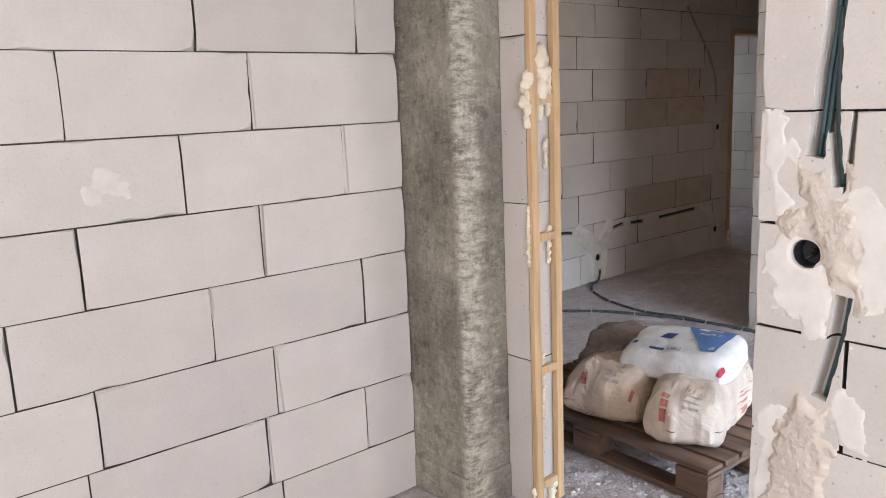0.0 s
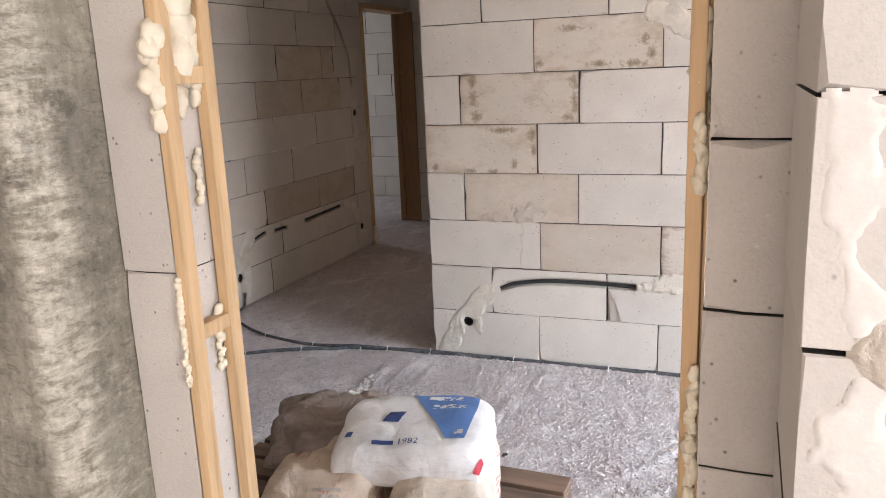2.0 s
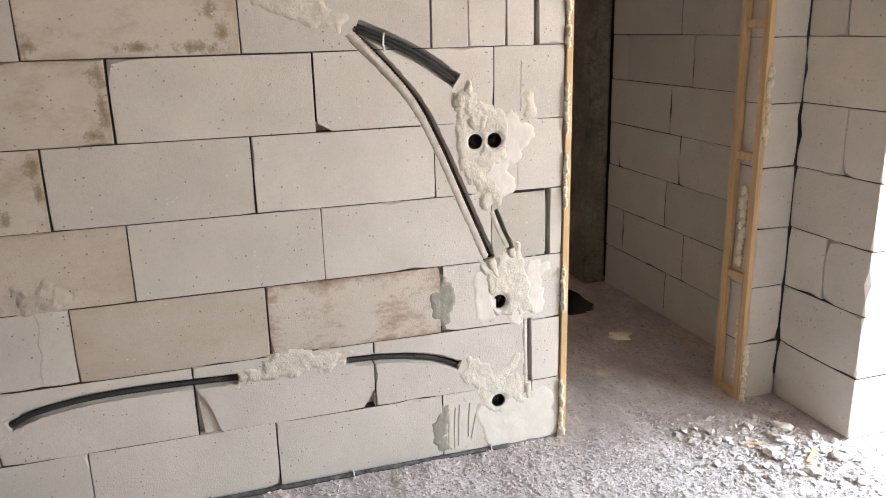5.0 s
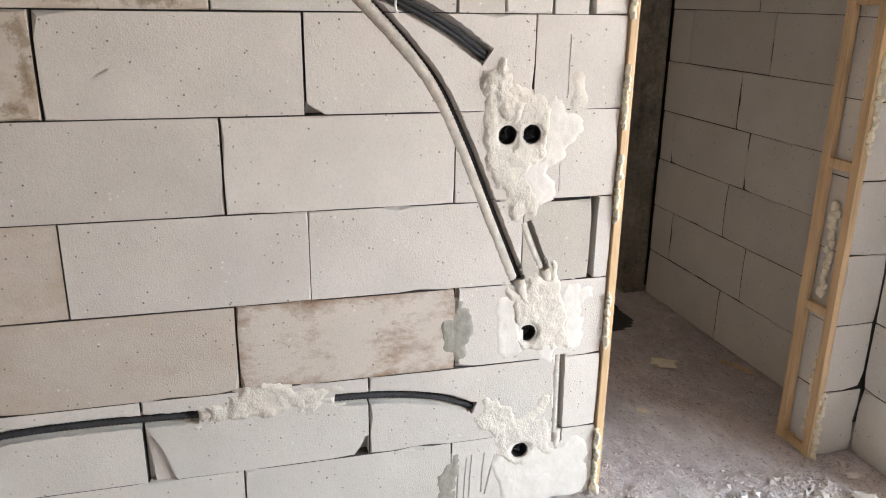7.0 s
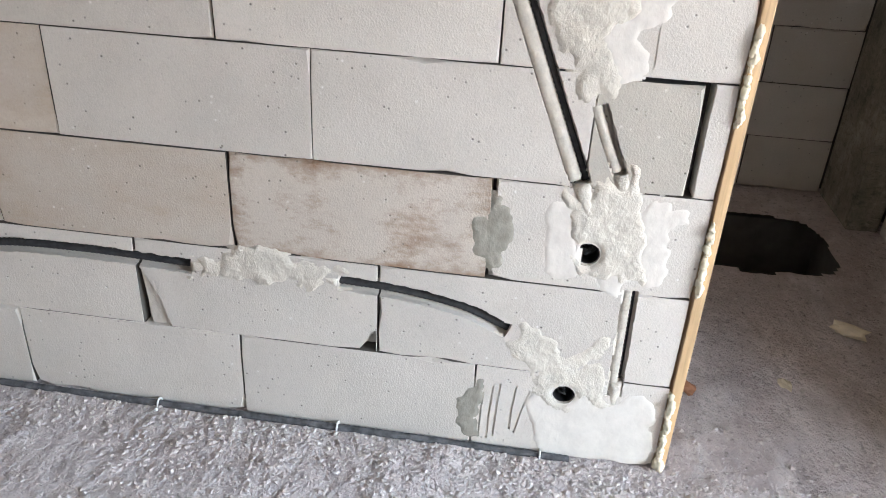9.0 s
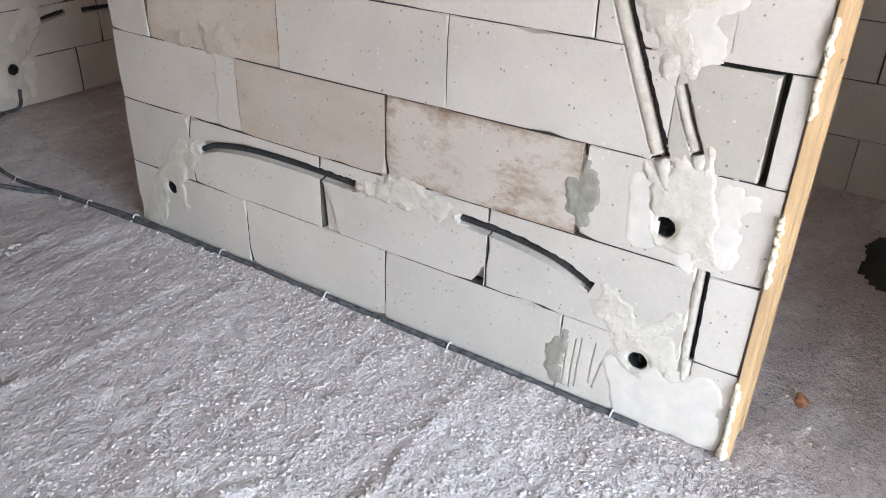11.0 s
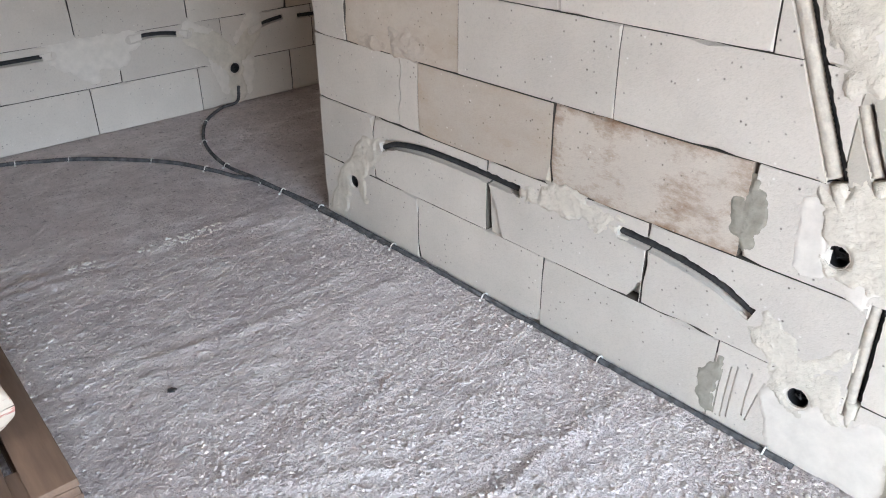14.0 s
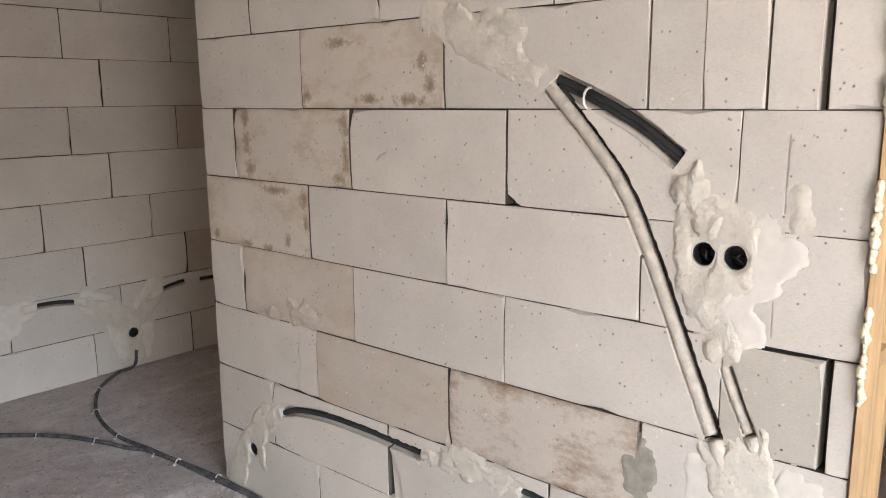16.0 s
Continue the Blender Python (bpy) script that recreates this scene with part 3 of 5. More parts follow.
def tube(name, pts, r, material, parent=None, label="", ridged=0.0, segs=8, smooth=True):
    pts = [Vector(p) for p in pts]
    bm = bmesh.new()
    rings = []
    up = Vector((0.3, 0.2, 1)).normalized()
    for k, c in enumerate(pts):
        t = (pts[min(k + 1, len(pts) - 1)] - pts[max(k - 1, 0)]).normalized()
        a = t.cross(up)
        if a.length < 1e-3:
            a = t.cross(Vector((1, 0, 0)))
        a.normalize()
        b = t.cross(a)
        q = r * (1 + ridged * (1 if k % 2 else -1))
        rings.append([bm.verts.new(c + (a * math.cos(2 * math.pi * i / segs) + b * math.sin(2 * math.pi * i / segs)) * q) for i in range(segs)])
    for x, y in zip(rings, rings[1:]):
        for i in range(segs):
            bm.faces.new((x[i], x[(i + 1) % segs], y[(i + 1) % segs], y[i]))
    bm.faces.new(rings[0])
    bm.faces.new(rings[-1])
    bmesh.ops.recalc_face_normals(bm, faces=bm.faces)
    return part(name, bm, material, parent, label, smooth)


def spline(pts, step=0.02):
    P = [Vector(p) for p in pts]
    P = [P[0] * 2 - P[1]] + P + [P[-1] * 2 - P[-2]]
    out = []
    for k in range(1, len(P) - 2):
        n = max(2, int((P[k + 1] - P[k]).length / step))
        a, b, c, d = P[k - 1:k + 3]
        for q in range(n):
            t = q / n
            out.append(0.5 * (2 * b + (c - a) * t + (2 * a - 5 * b + 4 * c - d) * t * t + (3 * b - a - 3 * c + d) * t ** 3))
    out.append(P[-2])
    return out


def blob_bm(bm, c, rad, seed, stretch=(1, 1, 1), sub=2, rough=0.35, freq=2.2):
    r = bmesh.ops.create_icosphere(bm, subdivisions=sub, radius=1.0)
    for v in r["verts"]:
        n = 1 + rough * noise.noise(v.co * freq + Vector((seed * 3.1, seed * 1.7, seed)))
        v.co = Vector(c) + Vector([v.co[k] * n * rad * stretch[k] for k in range(3)])


# ---- the large structure ----
X0, X1, Y0, Y1 = -2.3, 10.2, -4.7, 7.1


def in_pit(x, y):
    return ((x - 6.2) / 0.275) ** 4 + ((y + 0.26) / 0.35) ** 4 < 1 + 0.25 * noise.noise((x * 9, y * 9, 4))


def floor_height(x, y):
    near = 0.004 * noise.noise((x * 1.7, y * 1.7, 0)) + 0.005 * noise.noise((x * 7, y * 7, 2)) + 0.004 * noise.noise((x * 19, y * 19, 5))
    near += 0.0034 * noise.noise((x * 43, y * 43, 9)) + 0.0013 * noise.noise((x * 85, y * 85, 3))
    # wrinkles left by the float, and a few trowel ridges
    near += 0.003 * (0.25 - abs(noise.noise((x * 5 + 2.2 * noise.noise((x * 2, y * 2, 6)), y * 9, 11))))
    for y0, k in ((2.70, -0.15), (2.76, -0.09), (2.02, -0.13), (1.45, -0.55), (0.95, -0.05)):
        d = y - y0 - k * (x - 3.46) - 0.05 * noise.noise((x * 2.3, y0, 1))
        near += 0.010 * math.exp(-(d / 0.024) ** 2) * max(0.0, 0.45 + noise.noise((x * 4, y0 * 5, 8)))
    return near - 0.004


def build_floor():
    xs = np.concatenate([np.arange(X0, 2.2, 0.09), np.arange(2.2, 4.8, 0.009), np.arange(4.8, 6.9, 0.03), np.arange(6.9, X1 + 0.1, 0.1)])
    ys = np.concatenate([np.arange(Y0, -1.2, 0.09), np.arange(-1.2, 2.9, 0.009), np.arange(2.9, 4.2, 0.03), np.arange(4.2, Y1 + 0.1, 0.1)])
    verts = [(x, y, floor_height(x, y)) for x in xs for y in ys]
    n = len(ys)
    faces = []
    for i in range(len(xs) - 1):
        for j in range(n - 1):
            if 5.8 < xs[i] < 6.6 and -0.75 < ys[j] < 0.3 and in_pit((xs[i] + xs[i + 1]) / 2, (ys[j] + ys[j + 1]) / 2):
                continue
            faces.append((i * n + j, (i + 1) * n + j, (i + 1) * n + j + 1, i * n + j + 1))
    me = bpy.data.meshes.new("floor")
    me.from_pydata(verts, [], faces)
    me.materials.append(FLOOR)
    me.polygons.foreach_set("use_smooth", [True] * len(me.polygons))
    return tagged(new("floor", me), "rough grey concrete floor dusted with pale block powder", "floor", kind="structure")


build_floor()
pit = empty("floor_shaft")
tagged(pit, "dark rectangular shaft opening broken through the floor", "shaft", kind="structure")
# walls and bottom get the darkened colour so that the hole looks black
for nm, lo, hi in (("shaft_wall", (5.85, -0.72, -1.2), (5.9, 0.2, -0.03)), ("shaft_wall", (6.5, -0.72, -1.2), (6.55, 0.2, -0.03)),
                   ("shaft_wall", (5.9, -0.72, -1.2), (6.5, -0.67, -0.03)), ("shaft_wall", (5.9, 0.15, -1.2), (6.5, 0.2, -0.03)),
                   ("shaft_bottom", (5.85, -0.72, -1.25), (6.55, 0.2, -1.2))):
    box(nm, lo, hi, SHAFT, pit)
ceiling = box("ceiling", (X0, Y0, 2.75), (X1, Y1, 2.9), CEIL)
tagged(ceiling, "bare grey concrete ceiling slab", "ceiling", kind="structure")


def shell(name, label, *pieces):
    root = empty(name)
    tagged(root, label, "wall", kind="structure")
    for lo, hi in pieces:
        box("wall_piece", lo, hi, OUTER, root)


# unseen walls whose openings let in the daylight and the added fill light
shell("wall_south", "plain block outer wall with a balcony opening", ((2.0, -4.7, 0), (2.25, -4.5, 2.75)), ((4.1, -4.7, 0), (4.6, -4.5, 2.75)), ((2.25, -4.7, 2.45), (4.1, -4.5, 2.75)))
# the window in this wall is made up for the first room's fill lamp
shell("wall_west", "plain block outer wall with an unseen window opening", ((-2.3, -1.7, 0), (-2.15, -0.25, 2.75)), ((-2.3, 1.25, 0), (-2.15, 2.6, 2.75)), ((-2.3, -0.25, 0), (-2.15, 1.25, 0.8)), ((-2.3, -0.25, 2.2), (-2.15, 1.25, 2.75)))
shell("wall_rear_room_south", "plain block outer wall with an unseen window opening", ((-2.15, -1.7, 0), (-0.65, -1.55, 2.75)), ((1.1, -1.7, 0), (1.72, -1.55, 2.75)), ((-0.65, -1.7, 0), (1.1, -1.55, 0.85)), ((-0.65, -1.7, 2.35), (1.1, -1.55, 2.75)))
# opening added for the corridor fill lamp, no doorway known here
shell("wall_corridor_south", "unseen plain block partition wall with an added opening", ((4.925, 2.34, 0), (6.1, 2.51, 2.75)), ((7.1, 2.34, 0), (9.4, 2.51, 2.75)), ((6.1, 2.34, 2.1), (7.1, 2.51, 2.75)))
shell("wall_far_north", "plain block outer wall with an unseen window opening", ((5.5, 7.0, 0), (8.0, 7.1, 2.75)), ((9.2, 7.0, 0), (10.2, 7.1, 2.75)), ((8.0, 7.0, 0), (9.2, 7.1, 0.8)), ((8.0, 7.0, 2.2), (9.2, 7.1, 2.75)))
shell("wall_far_west", "plain block partition wall", ((5.5, 4.28, 0), (5.6, 7.0, 2.75)))
shell("wall_room_west", "plain block wall with a wide window opening", ((2.1, 2.42, 0), (2.25, 4.12, 2.75)), ((2.1, -4.5, 0), (2.25, -4.1, 2.75)), ((2.1, -1.9, 0), (2.25, 0.2, 2.75)), ((2.1, -4.1, 2.45), (2.25, -1.9, 2.75)), ((2.1, -4.1, 0), (2.25, -1.9, 0.4)))
shell("wall_shaft_room_north", "plain block partition wall", ((4.92, 2.2, 0), (6.8, 2.33, 2.75)))

# the wall with the routed grooves
W = Wall("wall_east", (4.765, 0, 0), (0, 1, 0), (-1, 0, 0), 0.15, "pale aerated concrete block wall with routed cable grooves and plaster patches")
W.core(0.24, 2.522)
W.s_min, W.s_max = 0.245, 2.52
A, B = 0.235, 2.527
W.course(A, B, 0.0, 0.25, (0.709, 1.321, 1.927))
W.course(A, B, 0.25, 0.5, (0.364, 0.962, 1.575, 2.181))
W.course(A, B, 0.5, 0.75, (0.705, 1.316, 1.915), mats=((1.0, AAC_STAIN), (1.6, AAC_TAN)))
W.block(A, 0.284, 0.75, 1.0)
W.block(0.300, 0.512, 0.75, 0.992, AAC_DAMP, proud=-0.002, chip=2.5)
W.course(0.512, B, 0.75, 1.0, (1.114, 1.717, 2.318), mats=((2.0, AAC_TAN),))
W.course(A, B, 1.0, 1.25, (0.716, 1.32, 1.924), mats=((2.2, AAC_SPOT),))
W.course(A, B, 1.25, 1.5, (0.5, 1.11, 1.714, 2.327), mats=((2.0, AAC_SPOT),))
W.course(0.717, B, 1.5, 1.75, (1.325, 1.936), mats=((1.6, AAC_SPOT),))
for a, b in ((0.235, 0.336), (0.350, 0.453), (0.453, 0.588), (0.588, 0.717)):
    W.block(a, b, 1.5, 2.1)
W.course(0.717, B, 1.75, 2.0, (1.577, 2.2))
W.course(0.717, B, 2.0, 2.25, (1.3, 1.9))
W.course(0.235, 0.717, 2.1, 2.5, ())
W.course(0.717, B, 2.25, 2.5, (1.577, 2.2))
W.course(A, B, 2.5, 2.75, (0.8, 1.4, 2.0))

# wall with the doorway to the shaft room, beside the grooved wall
R = Wall("wall_east_pier", (4.765, 0, 0), (0, 1, 0), (-1, 0, 0), 0.15, "narrow pale block pier beside the doorway")
for k in range(11):
    R.block(-0.788, -0.627, 0.25 * k, 0.25 * k + 0.25, chip=1.6)
R.core(-0.78, -0.635)
LT = Wall("door_lintel", (4.765, 0, 0), (0, 1, 0), (-1, 0, 0), 0.15, "pale block lintel over the doorway")
LT.course(-0.627, 0.235, 2.12, 2.37, (-0.1,))
LT.course(-0.627, 0.235, 2.37, 2.75, (0.0,))
LT.core(-0.6, 0.23, 2.13, 2.74)
ST = Wall("wall_stub", (0, -0.79, 0), (1, 0, 0), (0, 1, 0), 0.16, "pale aerated concrete block stub wall")
ST.core(4.40, 4.75)
for k in range(11):
    z = 0.25 * k
    j = ((), (), (4.56,), (), (4.53,), (), (4.58,))[k % 7]
    ends = [4.345, *j, 4.765]
    for a, b in zip(ends, ends[1:]):
        ST.block(a, b, z, z + 0.25, chip=2.2)
SB = Wall("wall_stub_return", (4.345, 0, 0), (0, 1, 0), (-1, 0, 0), 0.16, "pale aerated concrete block wall beside the balcony opening")
SB.core(-4.48, -0.955)
for k in range(11):
    SB.course(-4.5, -0.952, 0.25 * k, 0.25 * k + 0.25, (), start=-1.2 - 0.3 * (k % 2))

# room behind the doorway
R3 = Wall("wall_shaft_room_south", (0, -0.87, 0), (1, 0, 0), (0, 1, 0), 0.12, "dim aerated concrete block wall of the shaft room")
for k in range(11):
    R3.course(4.93, 6.39, 0.25 * k, 0.25 * k + 0.25, ((5.74,), (5.595,), (5.78,), (5.67,), (5.777,), (5.6,), (5.72,))[k % 7])
R3.core(4.93, 6.9)
RB = Wall("wall_shaft_room_east", (6.8, 0, 0), (0, 1, 0), (-1, 0, 0), 0.12, "dim aerated concrete block wall of the shaft room")
# the gap from 0.95 to 1.95 is made up for the fill lamp
for k in range(11):
    RB.course(-0.73, 0.95 if 3 < k < 9 else 2.2, 0.25 * k, 0.25 * k + 0.25, (), start=-0.35 + 0.3 * (k % 2))
    if 3 < k < 9:
        RB.course(1.95, 2.2, 0.25 * k, 0.25 * k + 0.25, (), start=2.1)
RB.core(-0.92, 0.94)
RB.core(0.94, 1.96, 0, 0.99)
RB.core(0.94, 1.96, 2.26, 2.75)
RB.core(1.96, 2.33)

# the long corridor wall, with a doorway at its end
N = Wall("wall_north", (0, 4.12, 0), (1, 0, 0), (0, -1, 0), 0.16, "long pale aerated concrete block wall running into the corridor")
rows = ((4.998, 5.604, 6.36), (4.567, 5.172, 5.78, 6.4), (4.982, 5.604, 6.359), (4.783, 5.395, 6.0, 6.826), (5.173, 5.255 + 0.53), (4.972, 5.599), (5.166, 5.89, 6.539, 6.732), (4.972, 5.59), (5.2, 5.8), (4.9, 5.5), (5.2, 5.8))
for k in range(11):
    N.course(2.25, 7.26, 0.25 * k, 0.25 * k + 0.25, rows[k], mats=((6.1, AAC_TAN), (6.6, AAC_TAN)) if k in (2, 5, 6) else None)
    if k > 8:
        N.course(7.262, 8.38, 0.25 * k, 0.25 * k + 0.25, (), start=7.7 + 0.25 * (k % 2))
N.block(7.262, 8.38, 2.12, 2.25)
N.core(2.25, 7.24)
N.core(7.24, 8.38, 2.16, 2.75)
E = Wall("wall_corridor_end", (8.385, 0, 0), (0, 1, 0), (-1, 0, 0), 0.15, "dim block wall that closes the corridor")
for k in range(11):
    E.course(2.51, 4.32, 0.25 * k, 0.25 * k + 0.25, (), start=3.6 + 0.3 * (k % 2))
E.core(2.51, 4.31)
F = Wall("wall_far_east", (9.85, 0, 0), (0, 1, 0), (-1, 0, 0), 0.12, "block wall of the farther room in cool daylight")
for k in range(11):
    F.course(4.28, 7.0, 0.25 * k, 0.25 * k + 0.25, (), start=4.6 + 0.3 * (k % 2) + 0.07 * (k % 3))
F.core(4.28, 7.0)

# first room: the wall that ends at the concrete column
L = Wall("wall_first_room", (0, 2.4, 0), (1, 0, 0), (0, -1, 0), 0.15, "bright aerated concrete block wall with wide uneven joints")
lev = (0.0, 0.24, 0.49, 0.737, 0.985, 1.23, 1.477, 1.725, 1.975, 2.225, 2.475, 2.75)
lj = ((0.68, 1.286), (0.652, 1.245, 1.659), (0.1, 0.7, 1.295), (0.491, 1.083, 1.68), (0.115, 0.707, 1.287), (0.44, 1.036, 1.629), (0.109, 0.709, 1.286), (0.52, 1.118, 1.712), (0.7, 1.3), (0.5, 1.1, 1.7), (0.7, 1.3))
for k in range(11):
    L.course(-2.15, 1.888, lev[k], lev[k + 1], lj[k], mats=[(0.02 * q, AAC_SMOOTH) for q in range(-110, 100)], gap=0.0045, chip=1.5)
L.core(-2.15, 1.88, depth=0.02)
L.notch([(1.262, 1.228), (1.297, 1.232), (1.292, 0.99), (1.28, 0.99)], 0.014)
L.notch([(1.27, 1.70), (1.292, 1.702), (1.296, 1.48), (1.282, 1.48), (1.276, 1.6)], 0.008)
L.notch([(1.622, 1.475), (1.638, 1.475), (1.642, 1.235), (1.625, 1.235)], 0.008)
L.notch([(1.235, 0.49), (1.25, 0.49), (1.258, 0.245), (1.24, 0.245)], 0.01)
L.notch([(1.285, 0.735), (1.30, 0.735), (1.315, 0.492), (1.29, 0.492)], 0.01)
L.patch("plaster_patch", [(0.80, 1.36, 0.84, 1.33, 0.03), (0.76, 1.33, 0.78, 1.31, 0.02)], 0.002, SMEAR, "faint white plaster dabs on the block wall", category="plaster dab", edge=0.006, amp=0.02)

# pier with the socket, and the door wall behind it
P = Wall("wall_socket_pier", (1.72, 0, 0), (0, 1, 0), (-1, 0, 0), 0.36, "pale block pier with a plastered socket and a routed groove")
plev = (0.0, 0.27, 0.52, 0.77, 1.02, 1.255, 1.495, 1.745, 1.995, 2.245, 2.495, 2.75)
for k in range(11):
    P.course(-1.55, 0.895, plev[k], plev[k + 1], ((0.42,), (0.66,), (0.45,), (0.69,), (0.40,), (0.70, 0.1), (0.45,))[k % 7], mats=[(0.02 * q, AAC_GREY) for q in range(-77, 45)], gap=0.006, chip=0.9)
P.core(-1.5, 0.885, depth=0.07)
P.s_max, P.grain = 0.885, 0.0032
D = Wall("wall_door", (2.1, 0, 0), (0, 1, 0), (-1, 0, 0), 0.15, "block partition wall with an unfinished doorway")
for k in range(9):
    z = 0.25 * k + 0.17
    D.block(0.2, 1.0, max(0, z - 0.25), z, chip=2.0)
for z0, z1 in ((0.0, 0.585), (0.585, 1.172), (1.172, 1.76), (1.76, 2.2)):
    D.block(1.952, 2.078, z0, z1, chip=1.5)
D.block(0.2, 2.4, 2.2, 2.47, chip=2.0)
D.block(0.2, 2.4, 2.47, 2.75)
D.core(0.2, 0.99)
D.core(1.96, 2.07, 0, 2.2)


def column(name, lo, hi, label, radius, foot=False):
    root = empty(name, (lo[0], lo[1], 0))
    tagged(root, label, "column", kind="structure")
    root.location = (0, 0, 0)
    bm = bmesh.new()
    n = 40
    x0, y0, x1, y1 = lo[0], lo[1], hi[0], hi[1]
    prof = [(x1, y0)] + [(x0 + radius - radius * math.sin(a), y0 + radius - radius * math.cos(a)) for a in [radians(15 * k) for k in range(7)]] + [(x0, y1), (x1, y1)]
    rings = []
    for k in range(n + 1):
        z = 2.75 * k / n
        rings.append([bm.verts.new((x + 0.0025 * noise.noise((x * 9, y * 9, z * 3)), y + 0.0025 * noise.noise((x * 9, y * 9, z * 3 + 9)), z)) for x, y in prof])
    m = len(prof)
    for a, b in zip(rings, rings[1:]):
        for k in range(m):
            bm.faces.new((a[k], a[(k + 1) % m], b[(k + 1) % m], b[k]))
    bmesh.ops.recalc_face_normals(bm, faces=bm.faces)
    part("shaft", bm, COLUMN, root, smooth=False)
    if foot:
        box("kicker", (x0 - 0.012, y0 - 0.012, 0), (x1 - 0.02, y1 - 0.02, 0.14), COLUMN, root, "rough concrete kicker at the column foot", 0.008)


column("column", (1.892, 2.08), (2.25, 2.44), "grey board-marked concrete column with a rounded corner", 0.03, True)
column("column", (6.40, -0.87), (6.8, -0.735), "dark stained concrete column in the shaft room", 0.02)


# ---- door lining frames of pine battens ----
def ladder(name, label, plane_y, x0, x1, side, height, rungs, material=PINE, thick=0.024, batten=0.036, foams=(), head_to=None):
    """Two upright battens with rungs, fixed flat on a door jamb. side: the way (in y) that it faces."""
    root = empty(name, ((x0 + x1) / 2, plane_y, 0))
    tagged(root, label, "door frame")
    inv = Matrix.Translation((-(x0 + x1) / 2, -plane_y, 0))
    ya, yb = sorted((plane_y, plane_y + side * thick))

    def add(nm, bm, m, lab=""):
        bm.transform(inv)
        return part(nm, bm, m, root, lab)
    for a in (x0, x1 - batten):
        add("batten", box_bm((a, ya, 0.0), (a + batten, yb, height), 0.0025, jitter=0.002, rng=rng), material)
    for z in rungs:
        add("rung", box_bm((x0 + batten - 0.002, ya + 0.002, z - 0.016), (x1 - batten + 0.002, yb - 0.003, z + 0.016), 0.002, jitter=0.0015, rng=rng), material)
    for fx, fz, fl, fr in foams:
        bm = bmesh.new()
        sd, z = rng.uniform(0, 90), fz
        while z < fz + fl:
            rr = fr * rng.uniform(0.55, 1.1)
            blob_bm(bm, (fx + rng.uniform(-0.5, 0.5) * fr, plane_y + side * 0.004 + rng.uniform(-0.2, 0.3) * side * fr, max(z, rr * 0.8)), rr, sd + z * 31, (rng.uniform(0.8, 1.25), 0.8, rng.uniform(0.9, 1.5)), 2, 0.6, 2.4)
            z += rr * rng.uniform(0.7, 1.3)
        bead_ob = add("foam_bead", bm, FOAM, "cream expanding foam bead")
        bead_ob.data.polygons.foreach_set("use_smooth", [True] * len(bead_ob.data.polygons))
    return root


def bead(x, z, l, r=0.013):
    return (x, z, l, r)


# first doorway
ladder("door_frame", "pine door lining of two battens and rungs with foam", 1.95, 2.098, 2.252, -1, 2.15, (0.085, 0.544, 1.047, 1.541, 2.000),
       foams=[bead(2.095, 1.46, 0.17, 0.022), bead(2.17, 1.57, 0.13, 0.036), bead(2.17, 1.495, 0.02, 0.02), bead(2.21, 1.50, 0.15, 0.016), bead(2.20, 0.95, 0.13, 0.010), bead(2.095, 0.95, 0.22, 0.008), bead(2.19, 1.3, 0.1, 0.010), bead(2.11, 0.0, 0.07, 0.02), bead(2.2, 0.0, 0.08, 0.022), bead(2.16, 0.35, 0.25, 0.008)])
ladder("door_frame", "pine door lining of two battens and rungs with foam", 1.005, 2.13, 2.29, 1, 2.15, (0.02, 0.6, 1.05, 1.62, 2.0),
       foams=[bead(2.15, 1.5, 0.1, 0.02), bead(2.125, 0.85, 0.22), bead(2.13, 1.35, 0.1), bead(2.2, 1.4, 0.1)])
# doorway to the shaft room
ladder("door_frame", "pine door lining edged with cream foam", 0.232, 4.757, 4.93, -1, 2.12, (0.03, 0.5, 1.0, 1.5, 2.0),
       foams=[bead(4.758, 0.02, 0.22, 0.011), bead(4.757, 0.52, 0.18, 0.011), bead(4.758, 0.92, 0.2, 0.010), bead(4.757, 1.2, 0.16, 0.011), bead(4.758, 1.5, 0.3, 0.012), bead(4.76, 0.0, 0.03, 0.02)])
ladder("door_frame", "pine door lining of two battens and rungs with foam", -0.625, 4.755, 4.925, 1, 2.12, (0.02, 0.54, 1.04, 1.55, 2.0),
       foams=[bead(4.80, 0.1, 0.25, 0.016), bead(4.84, 0.6, 0.3, 0.016), bead(4.79, 1.1, 0.28, 0.016), bead(4.81, 1.75, 0.2, 0.018), bead(4.752, 0.0, 0.26, 0.012), bead(4.752, 1.1, 0.3, 0.013), bead(4.752, 1.65, 0.3, 0.013)])
# doorway at the corridor's end
box_root = empty("door_frame", (7.28, 4.12, 0))
tagged(box_root, "slim pine door lining at the corridor doorway", "door frame")
for nm, lo, hi in (("batten", (0.0, -0.01, 0), (0.03, 0.03, 2.12)), ("batten", (0.0, 0.13, 0), (0.03, 0.17, 2.12)), ("head", (0.03, -0.01, 2.08), (0.93, 0.17, 2.12))):
    box(nm, lo, hi, PINE, box_root, bevel=0.003)
bm = bmesh.new()
for k in range(5):
    blob_bm(bm, (-0.005, -0.02, 0.02 + 0.03 * k), 0.035 - 0.004 * k, k + 3.0)
part("foam_bead", bm, FOAM, box_root, "cream expanding foam bead")
fr = empty("door_frame", (8.35, 4.10, 0))
tagged(fr, "brown pine door lining with rungs beside the corridor doorway", "door frame")
